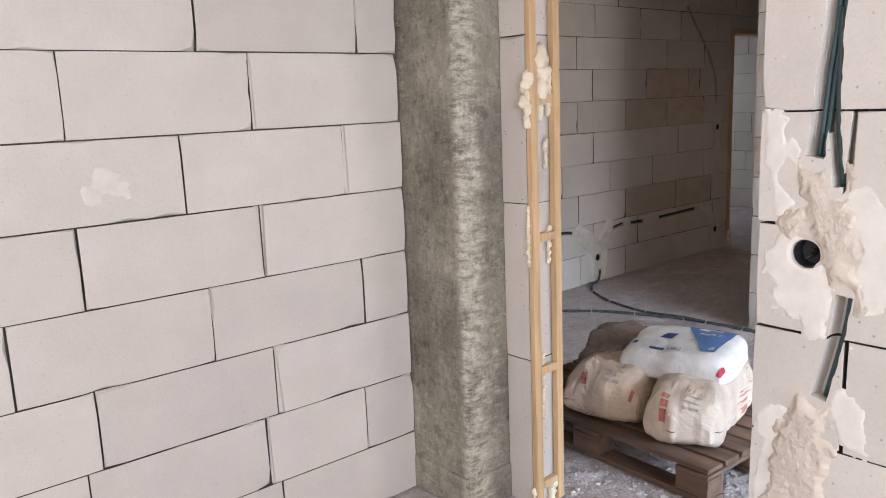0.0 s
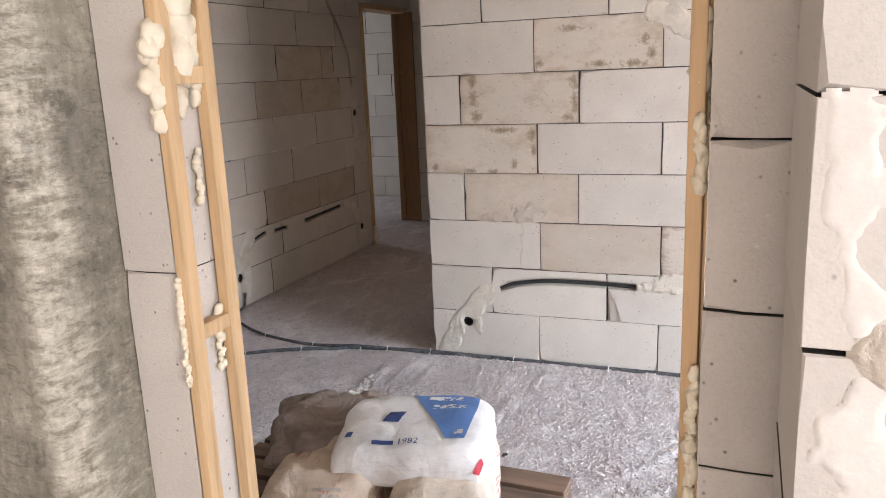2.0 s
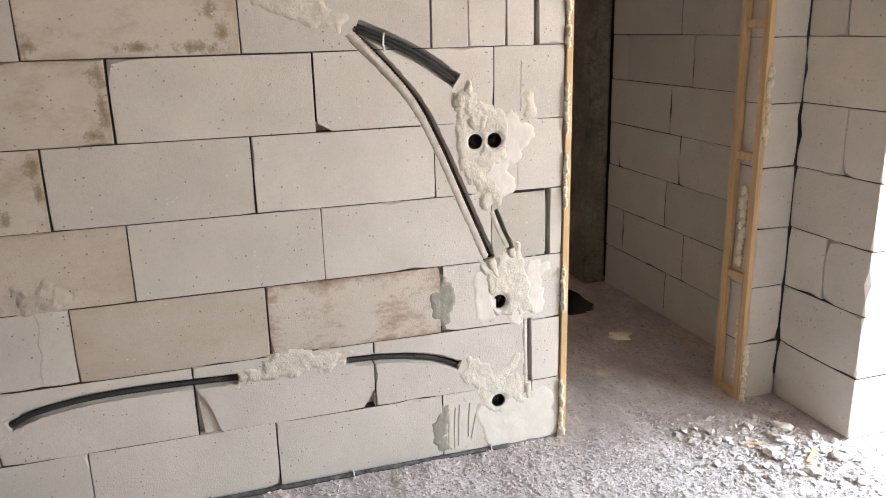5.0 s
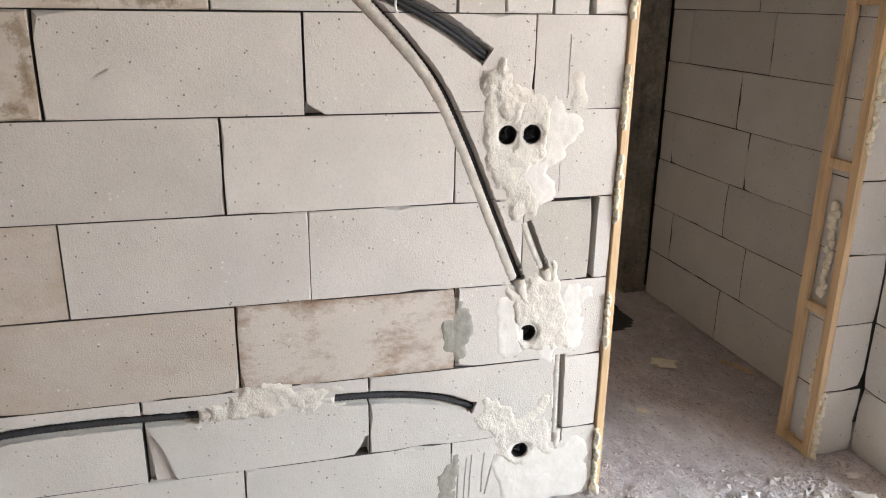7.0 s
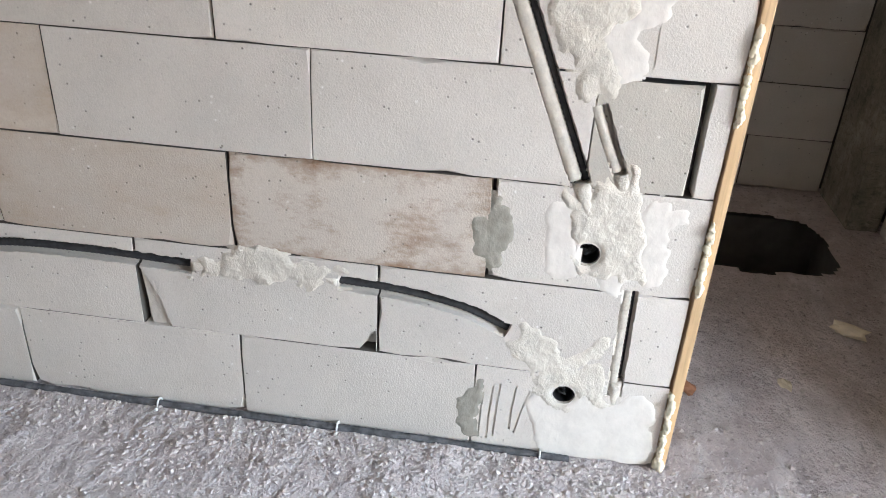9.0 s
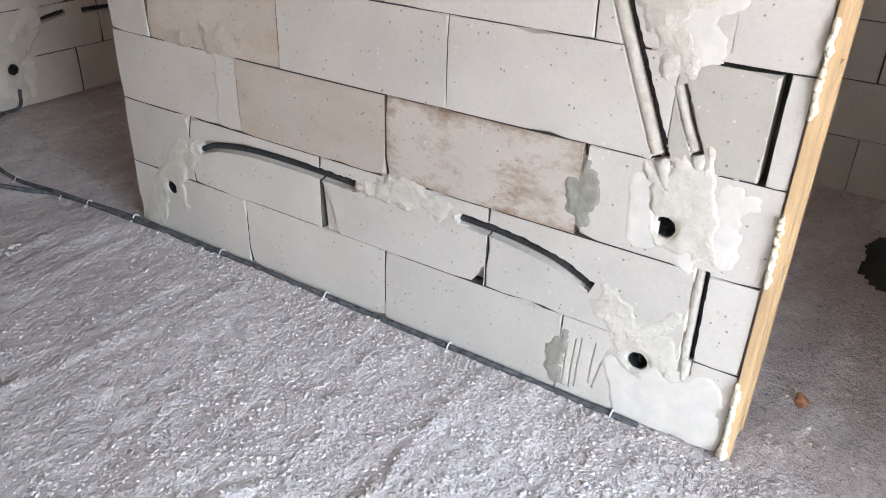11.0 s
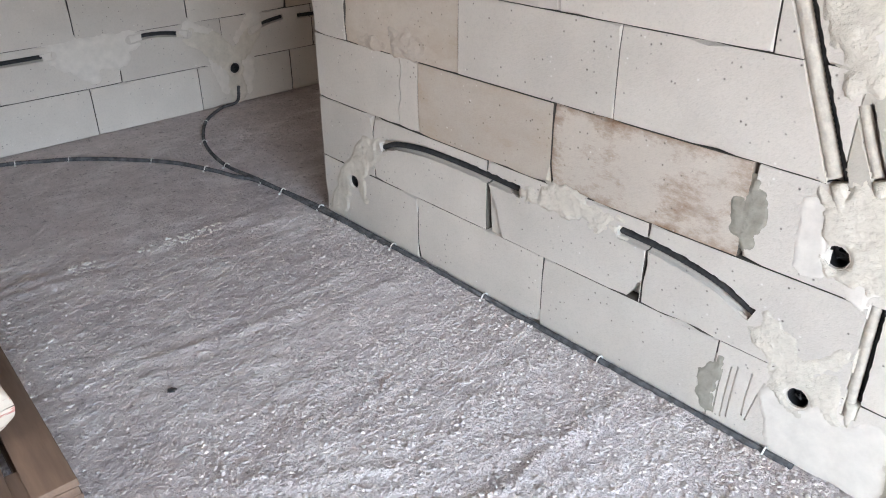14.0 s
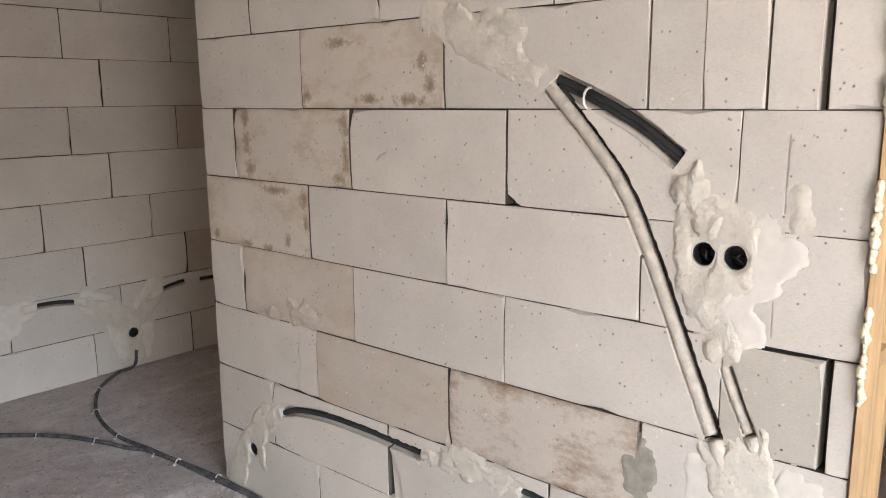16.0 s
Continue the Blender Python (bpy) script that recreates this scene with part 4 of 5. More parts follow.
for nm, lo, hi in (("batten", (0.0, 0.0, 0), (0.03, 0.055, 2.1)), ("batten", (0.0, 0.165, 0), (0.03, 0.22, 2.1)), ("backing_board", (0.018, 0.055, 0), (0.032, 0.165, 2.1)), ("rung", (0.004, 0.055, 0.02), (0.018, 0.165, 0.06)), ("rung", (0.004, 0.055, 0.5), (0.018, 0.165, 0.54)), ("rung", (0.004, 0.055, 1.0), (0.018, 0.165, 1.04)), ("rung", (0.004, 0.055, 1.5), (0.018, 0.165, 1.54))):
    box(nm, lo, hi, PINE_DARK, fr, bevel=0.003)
fs = empty("door_batten", (8.35, 3.93, 0))
tagged(fs, "single brown pine batten with foam fixed on the corridor wall", "batten")
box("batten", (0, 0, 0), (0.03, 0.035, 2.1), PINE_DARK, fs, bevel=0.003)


# ---- grooves, sockets and plaster of the east wall ----
G_A = [(0.965, 1.572), (0.859, 1.527), (0.743, 1.467), (0.632, 1.39)]
G_B = [(0.985, 1.56), (0.864, 1.435), (0.769, 1.316), (0.691, 1.163), (0.61, 0.972), (0.518, 0.755)]
G_C = [(0.503, 0.935), (0.475, 0.865), (0.438, 0.785)]
G_D = [(0.372, 0.51), (0.369, 0.36), (0.366, 0.205)]
G_E = [(2.14, 0.385), (2.06, 0.417), (1.897, 0.44), (1.676, 0.444), (1.43, 0.437)]
G_F = [(1.06, 0.44), (0.91, 0.432), (0.757, 0.406), (0.64, 0.36)]
W.chase(G_A, 0.054, 0.040)
W.chase(G_B, 0.050, 0.042)
W.chase(G_C, 0.036, 0.038)
W.chase(G_D, 0.038, 0.036)
W.chase(G_E, 0.042, 0.038, 0.003)
W.chase(G_F, 0.042, 0.038)
W.notch([(1.112, 1.25), (1.112, 1.285), (1.06, 1.25)], 0.04)
W.notch([(0.964, 0.25), (0.964, 0.315), (0.975, 0.31), (0.985, 0.285), (1.01, 0.25)], 0.04)
W.notch([(1.574, 0.43), (1.574, 0.252), (1.50, 0.252), (1.512, 0.285), (1.522, 0.33), (1.548, 0.385)], 0.009)
W.notch([(1.574, 0.45), (1.574, 0.252), (1.556, 0.252), (1.562, 0.33)], 0.03)
W.chase([(2.012, 0.748), (2.004, 0.70), (2.016, 0.655), (2.008, 0.61), (2.022, 0.565), (2.018, 0.503)], 0.003, 0.006, 0.0007)
W.notch([(1.60, 1.345), (1.585, 1.362), (1.555, 1.374), (1.57, 1.36)], 0.006)
W.notch([(0.695, 0.66), (0.695, 0.75), (0.712, 0.75), (0.708, 0.68)], 0.03)
HOLES = ((0.568, 1.184), (0.497, 1.184), (0.481, 0.59), (0.487, 0.19), (2.322, 0.19))
for s, z in HOLES:
    W.hole(s, z, 0.027)
hh = [(s, z, 0.028) for s, z in HOLES]


def strokes(pts, w):
    return [(a[0], a[1], b[0], b[1], w) for a, b in zip(pts, pts[1:])]


free = strokes(G_A, 0.027) + strokes(G_B, 0.025) + strokes(G_C, 0.018) + strokes(G_D, 0.019) + strokes(G_E, 0.021) + strokes(G_F, 0.021)
W.patch("plaster_patch", [(1.36, 1.76, 1.2, 1.67, 0.055), (1.2, 1.67, 1.1, 1.625, 0.045), (1.1, 1.625, 0.985, 1.575, 0.026), (1.17, 1.74, 1.08, 1.70, 0.03)], 0.005, label="lumpy pale plaster filling the top of the groove", cuts=free, rough=0.7)
W.patch("plaster_patch", [(0.625, 1.385, 0.59, 1.31, 0.036), (0.6, 1.32, 0.55, 1.25, 0.045)], 0.014, rough=0.8, label="thick lumpy plaster filling above the twin sockets", holes=hh, cuts=free, edge=0.02)
W.patch("plaster_patch", [(0.58, 1.26, 0.56, 1.1, 0.065), (0.52, 1.24, 0.51, 1.16, 0.07), (0.56, 1.1, 0.51, 0.98, 0.042), (0.52, 1.0, 0.505, 0.95, 0.02)], 0.006, label="coarse pale plaster round the twin sockets", holes=hh, cuts=free, rough=1.0)
W.patch("plaster_patch", [(0.45, 1.21, 0.40, 1.19, 0.048), (0.44, 1.24, 0.43, 1.14, 0.035), (0.49, 1.08, 0.46, 1.02, 0.035)], 0.0022, SMEAR, "thin white plaster smear beside the twin sockets", holes=hh, cuts=free, edge=0.006)
W.patch("plaster_patch", [(0.51, 0.745, 0.47, 0.66, 0.042), (0.435, 0.78, 0.39, 0.62, 0.034), (0.47, 0.66, 0.46, 0.59, 0.06), (0.42, 0.62, 0.375, 0.53, 0.035)], 0.0055, rough=0.8, label="coarse pale plaster round the middle socket", holes=hh, cuts=free)
W.patch("plaster_patch", [(0.55, 0.68, 0.54, 0.55, 0.035), (0.35, 0.70, 0.335, 0.56, 0.034), (0.3, 0.70, 0.31, 0.69, 0.02), (0.43, 0.54, 0.4, 0.52, 0.03)], 0.002, SMEAR, "thin white plaster smear on the block", cuts=free, edge=0.006)
W.patch("plaster_patch", [(0.64, 0.355, 0.58, 0.33, 0.024), (0.6, 0.34, 0.5, 0.25, 0.05), (0.47, 0.29, 0.41, 0.35, 0.03), (0.52, 0.25, 0.485, 0.19, 0.055), (0.43, 0.27, 0.40, 0.2, 0.04)], 0.0035, label="pale plaster swept up from the lowest socket", holes=hh, cuts=free, rough=0.8)
W.patch("plaster_patch", [(0.50, 0.14, 0.46, 0.04, 0.075), (0.44, 0.15, 0.32, 0.16, 0.06), (0.34, 0.16, 0.29, 0.05, 0.05), (0.42, 0.08, 0.3, 0.05, 0.06)], 0.0025, SMEAR, "thin white plaster film down to the floor", holes=hh, cuts=free, edge=0.006)
W.patch("plaster_patch", [(1.445, 0.435, 1.33, 0.452, 0.026), (1.33, 0.45, 1.2, 0.462, 0.036), (1.2, 0.462, 1.05, 0.455, 0.028), (1.3, 0.48, 1.22, 0.485, 0.03), (1.15, 0.43, 1.08, 0.435, 0.02)], 0.0065, rough=0.8, label="rough pale plaster bridging the cable groove", cuts=free)
W.patch("plaster_patch", [(2.13, 0.385, 2.22, 0.345, 0.036), (2.22, 0.345, 2.32, 0.24, 0.055), (2.32, 0.24, 2.39, 0.15, 0.055), (2.39, 0.15, 2.45, 0.02, 0.05), (2.28, 0.2, 2.26, 0.14, 0.03)], 0.004, label="pale plaster round the corner socket", holes=hh, cuts=free, rough=0.7)
W.patch("glue_smear", [(0.70, 0.70, 0.69, 0.55, 0.012), (0.685, 0.66, 0.68, 0.60, 0.03), (0.725, 0.64, 0.725, 0.58, 0.02)], 0.0025, GREY_GLUE, "grey adhesive smear over a block joint", category="adhesive smear", edge=0.006)
W.patch("glue_smear", [(0.715, 0.16, 0.72, 0.03, 0.022), (0.70, 0.20, 0.70, 0.03, 0.010), (0.735, 0.12, 0.735, 0.06, 0.02)], 0.0025, GREY_GLUE, "grey adhesive smear over a block joint", category="adhesive smear", edge=0.006)
W.patch("block_lump", [(1.93, 0.80, 2.03, 0.795, 0.04), (2.1, 0.775, 2.24, 0.77, 0.014), (1.96, 0.84, 1.98, 0.82, 0.02)], 0.007, AAC_TAN, "swollen crust along the edge of a tan block", category="crust", edge=0.03, rough=1.0, amp=0.016)
for a, b in (((0.662, 0.19), (0.668, 0.02)), ((0.645, 0.20), (0.652, 0.03)), ((0.685, 0.17), (0.69, 0.02)), ((0.605, 0.2), (0.612, 0.06)), ((0.57, 0.19), (0.6, 0.05))):
    W.chase([a, ((a[0] + b[0]) / 2 + 0.002, (a[1] + b[1]) / 2), b], 0.005, 0.007, 0.0008)
for a, b in (((0.43, 1.165), (0.375, 1.09)), ((0.42, 1.14), (0.36, 1.19)), ((0.41, 1.16), (0.41, 1.02)), ((0.40, 1.45), (0.40, 1.29)), ((0.42, 0.36), (0.39, 0.32)), ((0.39, 0.36), (0.43, 0.31))):
    W.chase([a, ((a[0] + b[0]) / 2 + 0.001, (a[1] + b[1]) / 2), b], 0.0035, 0.004, 0.0006)
W.patch("plaster_patch", [(0.37, 1.27, 0.37, 1.33, 0.02)], 0.004, PLASTER, "small dab of pale plaster", category="plaster dab")


for a, b, c in (((0.518, 0.755), (0.485, 0.675), 0.021), ((0.438, 0.785), (0.405, 0.69), 0.019), ((0.366, 0.245), (0.364, 0.18), 0.017), ((1.43, 0.437), (1.385, 0.444), 0.018), ((1.06, 0.44), (1.10, 0.448), 0.016)):
    bm = bmesh.new()
    pts = [W.p(a[0] + (b[0] - a[0]) * f, a[1] + (b[1] - a[1]) * f, -0.010 - 0.006 * f) for f in (0, 0.25, 0.5, 0.75, 1.0)]
    lip = tube("conduit_sleeve", pts, c, PLASTER, None, segs=10)
    bm.free()
    tagged(lip, "plaster-coated conduit end sunk into the wall", "conduit end")


def corrugated(name, wall, pts, r, d, label, material=CONDUIT):
    path = wall.smooth_path(pts, 0.006)
    ob = tube(name, [wall.p(c.x, c.y, d) for c in path], r, material, None, ridged=0.07)
    return tagged(ob, label, "conduit")


corrugated("conduit", W, [(a, b + 0.006) for a, b in G_A], 0.009, -0.018, "black corrugated conduit in the wall groove")
corrugated("conduit", W, [(a - 0.004, b - 0.010) for a, b in G_A], 0.008, -0.02, "black corrugated conduit in the wall groove")
corrugated("conduit", W, [(a - 0.011, b) for a, b in G_B], 0.009, -0.03, "dark conduit deep in the wall groove", DUSTY)
# added tube, its pale colour imitates this groove's lit inner side
corrugated("conduit", W, [(a + 0.015, b + 0.006) for a, b in G_B], 0.0175, -0.0205, "pale corrugated tube for dusted conduit and the groove's lit side", DUSTED_LIT)
corrugated("conduit", W, [(a + 0.010, b + 0.004) for a, b in G_C], 0.0125, -0.017, "pale corrugated tube for dusted conduit and the groove's lit side", DUSTED_LIT)
corrugated("conduit", W, [(a - 0.008, b) for a, b in G_D], 0.007, -0.03, "dark conduit deep in the wall groove", DUSTY)
corrugated("conduit", W, [(a + 0.007, b) for a, b in G_D], 0.0125, -0.014, "pale corrugated tube for dusted conduit and the groove's lit side", DUSTED_LIT)
corrugated("conduit", W, [(a, b - 0.003) for a, b in G_E], 0.010, -0.022, "dusty dark conduit in the wall groove", DUSTY)
corrugated("conduit", W, [(a, b - 0.003) for a, b in G_F], 0.010, -0.022, "dusty dark conduit in the wall groove", DUSTY)

tie = tube("cable_tie", [W.p(0.872 + 0.022 * math.cos(a) * 0.35, 1.526 + 0.026 * math.sin(a), -0.012 + 0.016 * math.cos(a)) for a in [radians(25 * k - 100) for k in range(9)]], 0.0035, CLIP, None, segs=6)
tagged(tie, "small white plastic tie round the groove conduits", "cable tie")

# ---- north wall groove, sockets and plaster ----
N_A = [(3.3, 0.46), (3.9, 0.448), (4.25, 0.447)]
N_B = [(4.65, 0.462), (4.75, 0.47), (4.86, 0.462), (4.97, 0.44)]
N_C = [(5.36, 0.40), (5.45, 0.43), (5.58, 0.45)]
N_D = [(5.68, 0.44), (5.86, 0.435)]
N_E = [(6.1, 0.435), (6.74, 0.448)]
N_V = [(6.5, 2.3), (6.70, 2.08), (6.88, 1.88), (7.0, 1.65), (7.02, 1.40)]
for g in (N_A, N_B, N_C, N_D, N_E, N_V):
    N.chase(g, 0.034, 0.036)
    corrugated("conduit", N, g, 0.010, -0.022, "dark conduit in the corridor wall groove", DUSTY)
NH = ((5.229, 0.205), (7.06, 1.2), (7.06, 0.2))
for s, z in NH:
    N.hole(s, z, 0.03)
nh = [(s, z, 0.032) for s, z in NH]
nfree = [c for g in (N_A, N_B, N_C, N_D, N_E, N_V) for c in strokes(g, 0.018)]
N.patch("plaster_patch", [(4.27, 0.445, 4.65, 0.455, 0.055), (4.3, 0.42, 4.58, 0.38, 0.06), (4.36, 0.36, 4.42, 0.31, 0.04)], 0.004, SMEAR, "white plaster bridging the corridor wall groove", cuts=nfree, cell=0.01)
N.patch("plaster_patch", [(4.99, 0.47, 5.08, 0.42, 0.045), (5.38, 0.47, 5.3, 0.36, 0.05), (5.12, 0.3, 5.17, 0.12, 0.05), (5.31, 0.22, 5.29, 0.08, 0.04)], 0.002, SMEAR, "thin white plaster film round the corridor socket", holes=nh, cuts=nfree, cell=0.01, edge=0.006)
N.patch("plaster_patch", [(4.98, 0.43, 5.1, 0.37, 0.05), (5.1, 0.37, 5.2, 0.26, 0.07), (5.36, 0.38, 5.26, 0.28, 0.05), (5.23, 0.26, 5.23, 0.05, 0.055)], 0.006, label="white plaster fanned out round the corridor socket", holes=nh, cuts=nfree, cell=0.01)
N.patch("plaster_patch", [(6.76, 0.445, 6.9, 0.42, 0.04), (6.9, 0.42, 7.0, 0.3, 0.05), (7.06, 0.3, 7.08, 0.1, 0.06), (7.06, 1.38, 7.06, 1.2, 0.05), (7.06, 1.2, 7.07, 0.6, 0.04)], 0.006, label="pale plaster strip beside the corridor doorway", holes=nh, cuts=nfree, cell=0.012)

# ---- pier socket, groove and plaster ----
P_A = [(0.728, 2.3), (0.742, 1.75), (0.757, 1.58), (0.770, 1.43), (0.774, 1.40)]
P_B = [(0.742, 1.70), (0.738, 1.49), (0.722, 1.34)]
P_C = [(0.70, 1.115), (0.712, 1.02), (0.742, 0.88)]
P_J = [(0.698, 1.49), (0.712, 1.31)]
P.chase(P_A, 0.040, 0.05)
P.chase(P_B, 0.026, 0.045)
P.chase(P_C, 0.034, 0.045)
P.chase(P_J, 0.010, 0.03)
P.hole(0.783, 1.195, 0.031)
pfree = strokes(P_A, 0.021) + strokes(P_B, 0.014) + strokes(P_C, 0.018)
ph = [(0.783, 1.195, 0.033)]
P.patch("plaster_patch", [(0.775, 1.38, 0.75, 1.31, 0.036), (0.745, 1.34, 0.715, 1.21, 0.05), (0.72, 1.22, 0.685, 1.1, 0.03), (0.81, 1.26, 0.80, 1.23, 0.028)], 0.007, BEIGE, "thick beige plaster fill beside the pier socket", holes=ph, cuts=pfree, rough=0.5, edge=0.02)
P.patch("plaster_patch", [(0.81, 1.18, 0.79, 1.10, 0.06), (0.78, 1.12, 0.76, 1.05, 0.035)], 0.0016, SMEAR, "white plaster smear under the pier socket", holes=ph, cuts=pfree, edge=0.006, amp=0.02)
P.patch("plaster_patch", [(0.865, 1.46, 0.85, 1.30, 0.022), (0.82, 1.42, 0.80, 1.36, 0.02)], 0.0016, SMEAR, "thin white plaster smear at the pier edge", cuts=pfree, edge=0.006, amp=0.02)
P.patch("plaster_patch", [(0.67, 1.30, 0.60, 1.22, 0.05), (0.64, 1.2, 0.65, 1.12, 0.03)], 0.0016, SMEAR, "thin white plaster smear on the pier", cuts=pfree, edge=0.006, amp=0.02)
P.patch("plaster_patch", [(0.76, 0.86, 0.78, 0.75, 0.045), (0.78, 0.75, 0.8, 0.5, 0.07)], 0.010, BEIGE, "thick beige plaster fill on the lower pier", cuts=pfree, rough=0.5, edge=0.02)
P.patch("plaster_patch", [(0.68, 0.87, 0.66, 0.80, 0.03), (0.84, 0.8, 0.85, 0.6, 0.035)], 0.0016, SMEAR, "thin white plaster smear on the lower pier", cuts=pfree, edge=0.006, amp=0.02)
for q, ds in ((0.006, -0.008), (0.006, 0.004)):
    tagged(tube("cable", spline([P.p(s + ds, z, -0.026 - k * 0.001) for k, (s, z) in enumerate(P_A)], 0.02), q, CABLE), "teal cable run down the pier groove", "cable")
tagged(tube("cable", spline([P.p(s, z, -0.026) for s, z in P_B], 0.02), 0.0075, CABLE), "teal cable run down the pier groove", "cable")
tagged(tube("cable", spline([P.p(s - 0.006, z, -0.032) for s, z in P_C], 0.02), 0.008, CABLE), "teal cable run down the pier groove", "cable")


# ---- conduits on the floor with clips ----
def floor_conduit(pts, r=0.011, clips=()):
    path = spline([(x, y, floor_height(x, y) + r * 0.9 + h) for x, y, h in pts], 0.008)
    ob = tube("floor_conduit", path, r, TRODDEN, None, ridged=0.05)
    tagged(ob, "black corrugated conduit clipped along the concrete floor", "conduit")
    for f in clips:
        k = min(len(path) - 2, int(f * len(path)))
        t = (path[k + 1] - path[k]).normalized()
        s = Vector((-t.y, t.x, 0))
        arc = [path[k] + s * (r + 0.004) * math.cos(a) + Vector((0, 0, (r + 0.005) * math.sin(a))) for a in [radians(180 * i / 8) for i in range(9)]]
        c = tube("clip", arc, 0.0028, CLIP, None, segs=6)
        tagged(c, "white plastic cable clip over the conduit", "clip", "floor conduit clips")
        bm = bmesh.new()
        blob_bm(bm, path[k] + s * (r + 0.012) + Vector((0, 0, -0.004)), 0.0055, f * 50, sub=1)
        part("nail_head", bm, CLIP, c)


floor_conduit([(4.752, 0.45, -0.006), (4.752, 0.62, -0.005), (4.75, 1.0, -0.003), (4.75, 1.6, -0.004), (4.749, 2.2, -0.003), (4.735, 2.58, 0), (4.69, 2.98, 0), (4.64, 3.11, 0), (4.59, 3.25, 0), (4.486, 3.49, 0), (4.243, 3.77, 0), (4.02, 3.935, 0), (3.785, 4.02, 0), (3.3, 4.06, 0)], 0.010,
              (0.02, 0.14, 0.25, 0.36, 0.47, 0.56, 0.64, 0.71, 0.80, 0.86, 0.93))
floor_conduit([(4.742, 2.1, -0.012), (4.735, 2.35, -0.004), (4.722, 2.58, 0.0), (4.69, 2.95, 0.016), (4.675, 3.25, 0), (4.715, 3.52, 0), (4.80, 3.74, 0), (4.92, 3.93, 0), (5.08, 4.06, 0), (5.2, 4.095, 0.01), (5.22, 4.09, 0.1)], 0.009,
              (0.3, 0.5, 0.66, 0.8))


# ---- pallet and sacks ----
def pallet(m):
    root = empty("pallet")
    tagged(root, "worn wooden pallet with gapped deck boards carrying sacks", "pallet")

    def add(nm, lo, hi):
        part(nm, box_bm(lo, hi, 0.003, jitter=0.003, rng=rng), PALLET, root)
    for k in range(7):
        x = 0.002 + k * 0.1165
        w = 0.1 if k % 2 == 0 else 0.09
        add("deck_board", (x, 0.0, 0.122), (x + w, 1.2, 0.144))
    for y in (0.0, 0.5275, 1.055):
        add("stringer_board", (0, y, 0.100), (0.8, y + 0.145, 0.121))
        for x in (0.0, 0.35, 0.70):
            add("spacer_block", (x, y, 0.022), (x + 0.1, y + 0.145, 0.099))
    for x in (0.0, 0.35, 0.70):
        add("bottom_board", (x, 0.0, 0.0), (x + 0.1, 1.2, 0.021))
    root.matrix_world = m
    return root


pallet(pose(2.56, 1.49, 0.004, 0, 0, -2))


def paper(name, base, ink, amount, wrinkle=0.6):
    m, nt, b = mat(name)
    v = coords(nt)
    col = ramp(nt, tex(nt, v, 6.0, 7, 0.65), [(0.3, tuple(c * 0.72 for c in base)), (0.5, base), (0.72, tuple(min(1, c * 1.15) for c in base))])
    if amount:
        bars = ramp(nt, tex(nt, coords(nt, (3, 30, 30)), 2.4, 3), [(0.62 - amount * 0.1, grey(0)), (0.66 - amount * 0.1, grey(1))])
        where = ramp(nt, tex(nt, v, 4.0, 2), [(0.5, grey(0)), (0.56, grey(0.75))])
        col = mix(nt, mix(nt, 1.0, bars, where, 'MULTIPLY'), col, ink)
    nt.links.new(col, b.inputs["Base Color"])
    b.inputs["Roughness"].default_value = 0.75
    w = nd(nt, "ShaderNodeTexNoise", Scale=9.0, Detail=5.0, Roughness=0.5, Distortion=1.2)
    nt.links.new(v, w.inputs["Vector"])
    n = bump(nt, b, w.outputs["Fac"], wrinkle, 0.03)
    bump(nt, b, tex(nt, coords(nt, (20, 4, 20)), 3.0, 4), 0.4, 0.008, n)
    return m


KRAFT = paper("kraft_paper", (0.60, 0.47, 0.36), (0.42, 0.10, 0.08), 0.6)
KRAFT_PALE = paper("pale_kraft_paper", (0.66, 0.56, 0.46), (0.45, 0.10, 0.08), 0.6)
SACKCLOTH = paper("brown_sackcloth", (0.26, 0.20, 0.17), (0.1, 0.1, 0.1), 0.0, 0.9)
WHITE_BAG = paper("white_bag", (0.78, 0.77, 0.76), (0.1, 0.1, 0.1), 0.0, 0.35)
BLUE = plain("blue_print", (0.10, 0.22, 0.50), 0.1, 20, 0.6, 0.2)
NAVY = plain("navy_print", (0.04, 0.07, 0.20), 0.1, 20, 0.6, 0.0)
RED = plain("red_print", (0.50, 0.03, 0.05), 0.1, 20, 0.6, 0.0)
RUST = plain("faded_red_print", (0.46, 0.16, 0.13), 0.25, 40, 0.8, 0.0)
INK = plain("faded_grey_print", (0.42, 0.36, 0.31), 0.2, 40, 0.8, 0.0)


def sack_point(u, v, size, seed, top, power=3.0, sag=0.0, wrinkle=0.012):
    l, w, h = size
    prof = max(0.0, 1 - abs(u) ** power) ** 0.5 * max(0.0, 1 - abs(v) ** power) ** 0.5
    squeeze = 1 - 0.10 * (1 - prof)
    x = 0.5 * l * u * (1 - 0.07 * abs(v) ** 2)
    y = 0.5 * w * v * squeeze * (1 - 0.08 * abs(u) ** 3)
    zmid = 0.36 * h
    z = zmid + (0.64 * h * prof if top else -0.36 * h * prof ** 0.55)
    q = Vector((x * 7 + seed, y * 7, seed))
    wr = wrinkle * (noise.noise(q) + 0.6 * noise.noise(q * 2.6) + 0.35 * abs(noise.noise(q * 6)))
    edge = 0.6 + 0.8 * (1 - prof)
    n = Vector((u * (1 - prof), v * (1 - prof), prof if top else -0.2)).normalized()
    return Vector((x, y, z)) + n * wr * edge + Vector((0, 0, -sag * u * u))


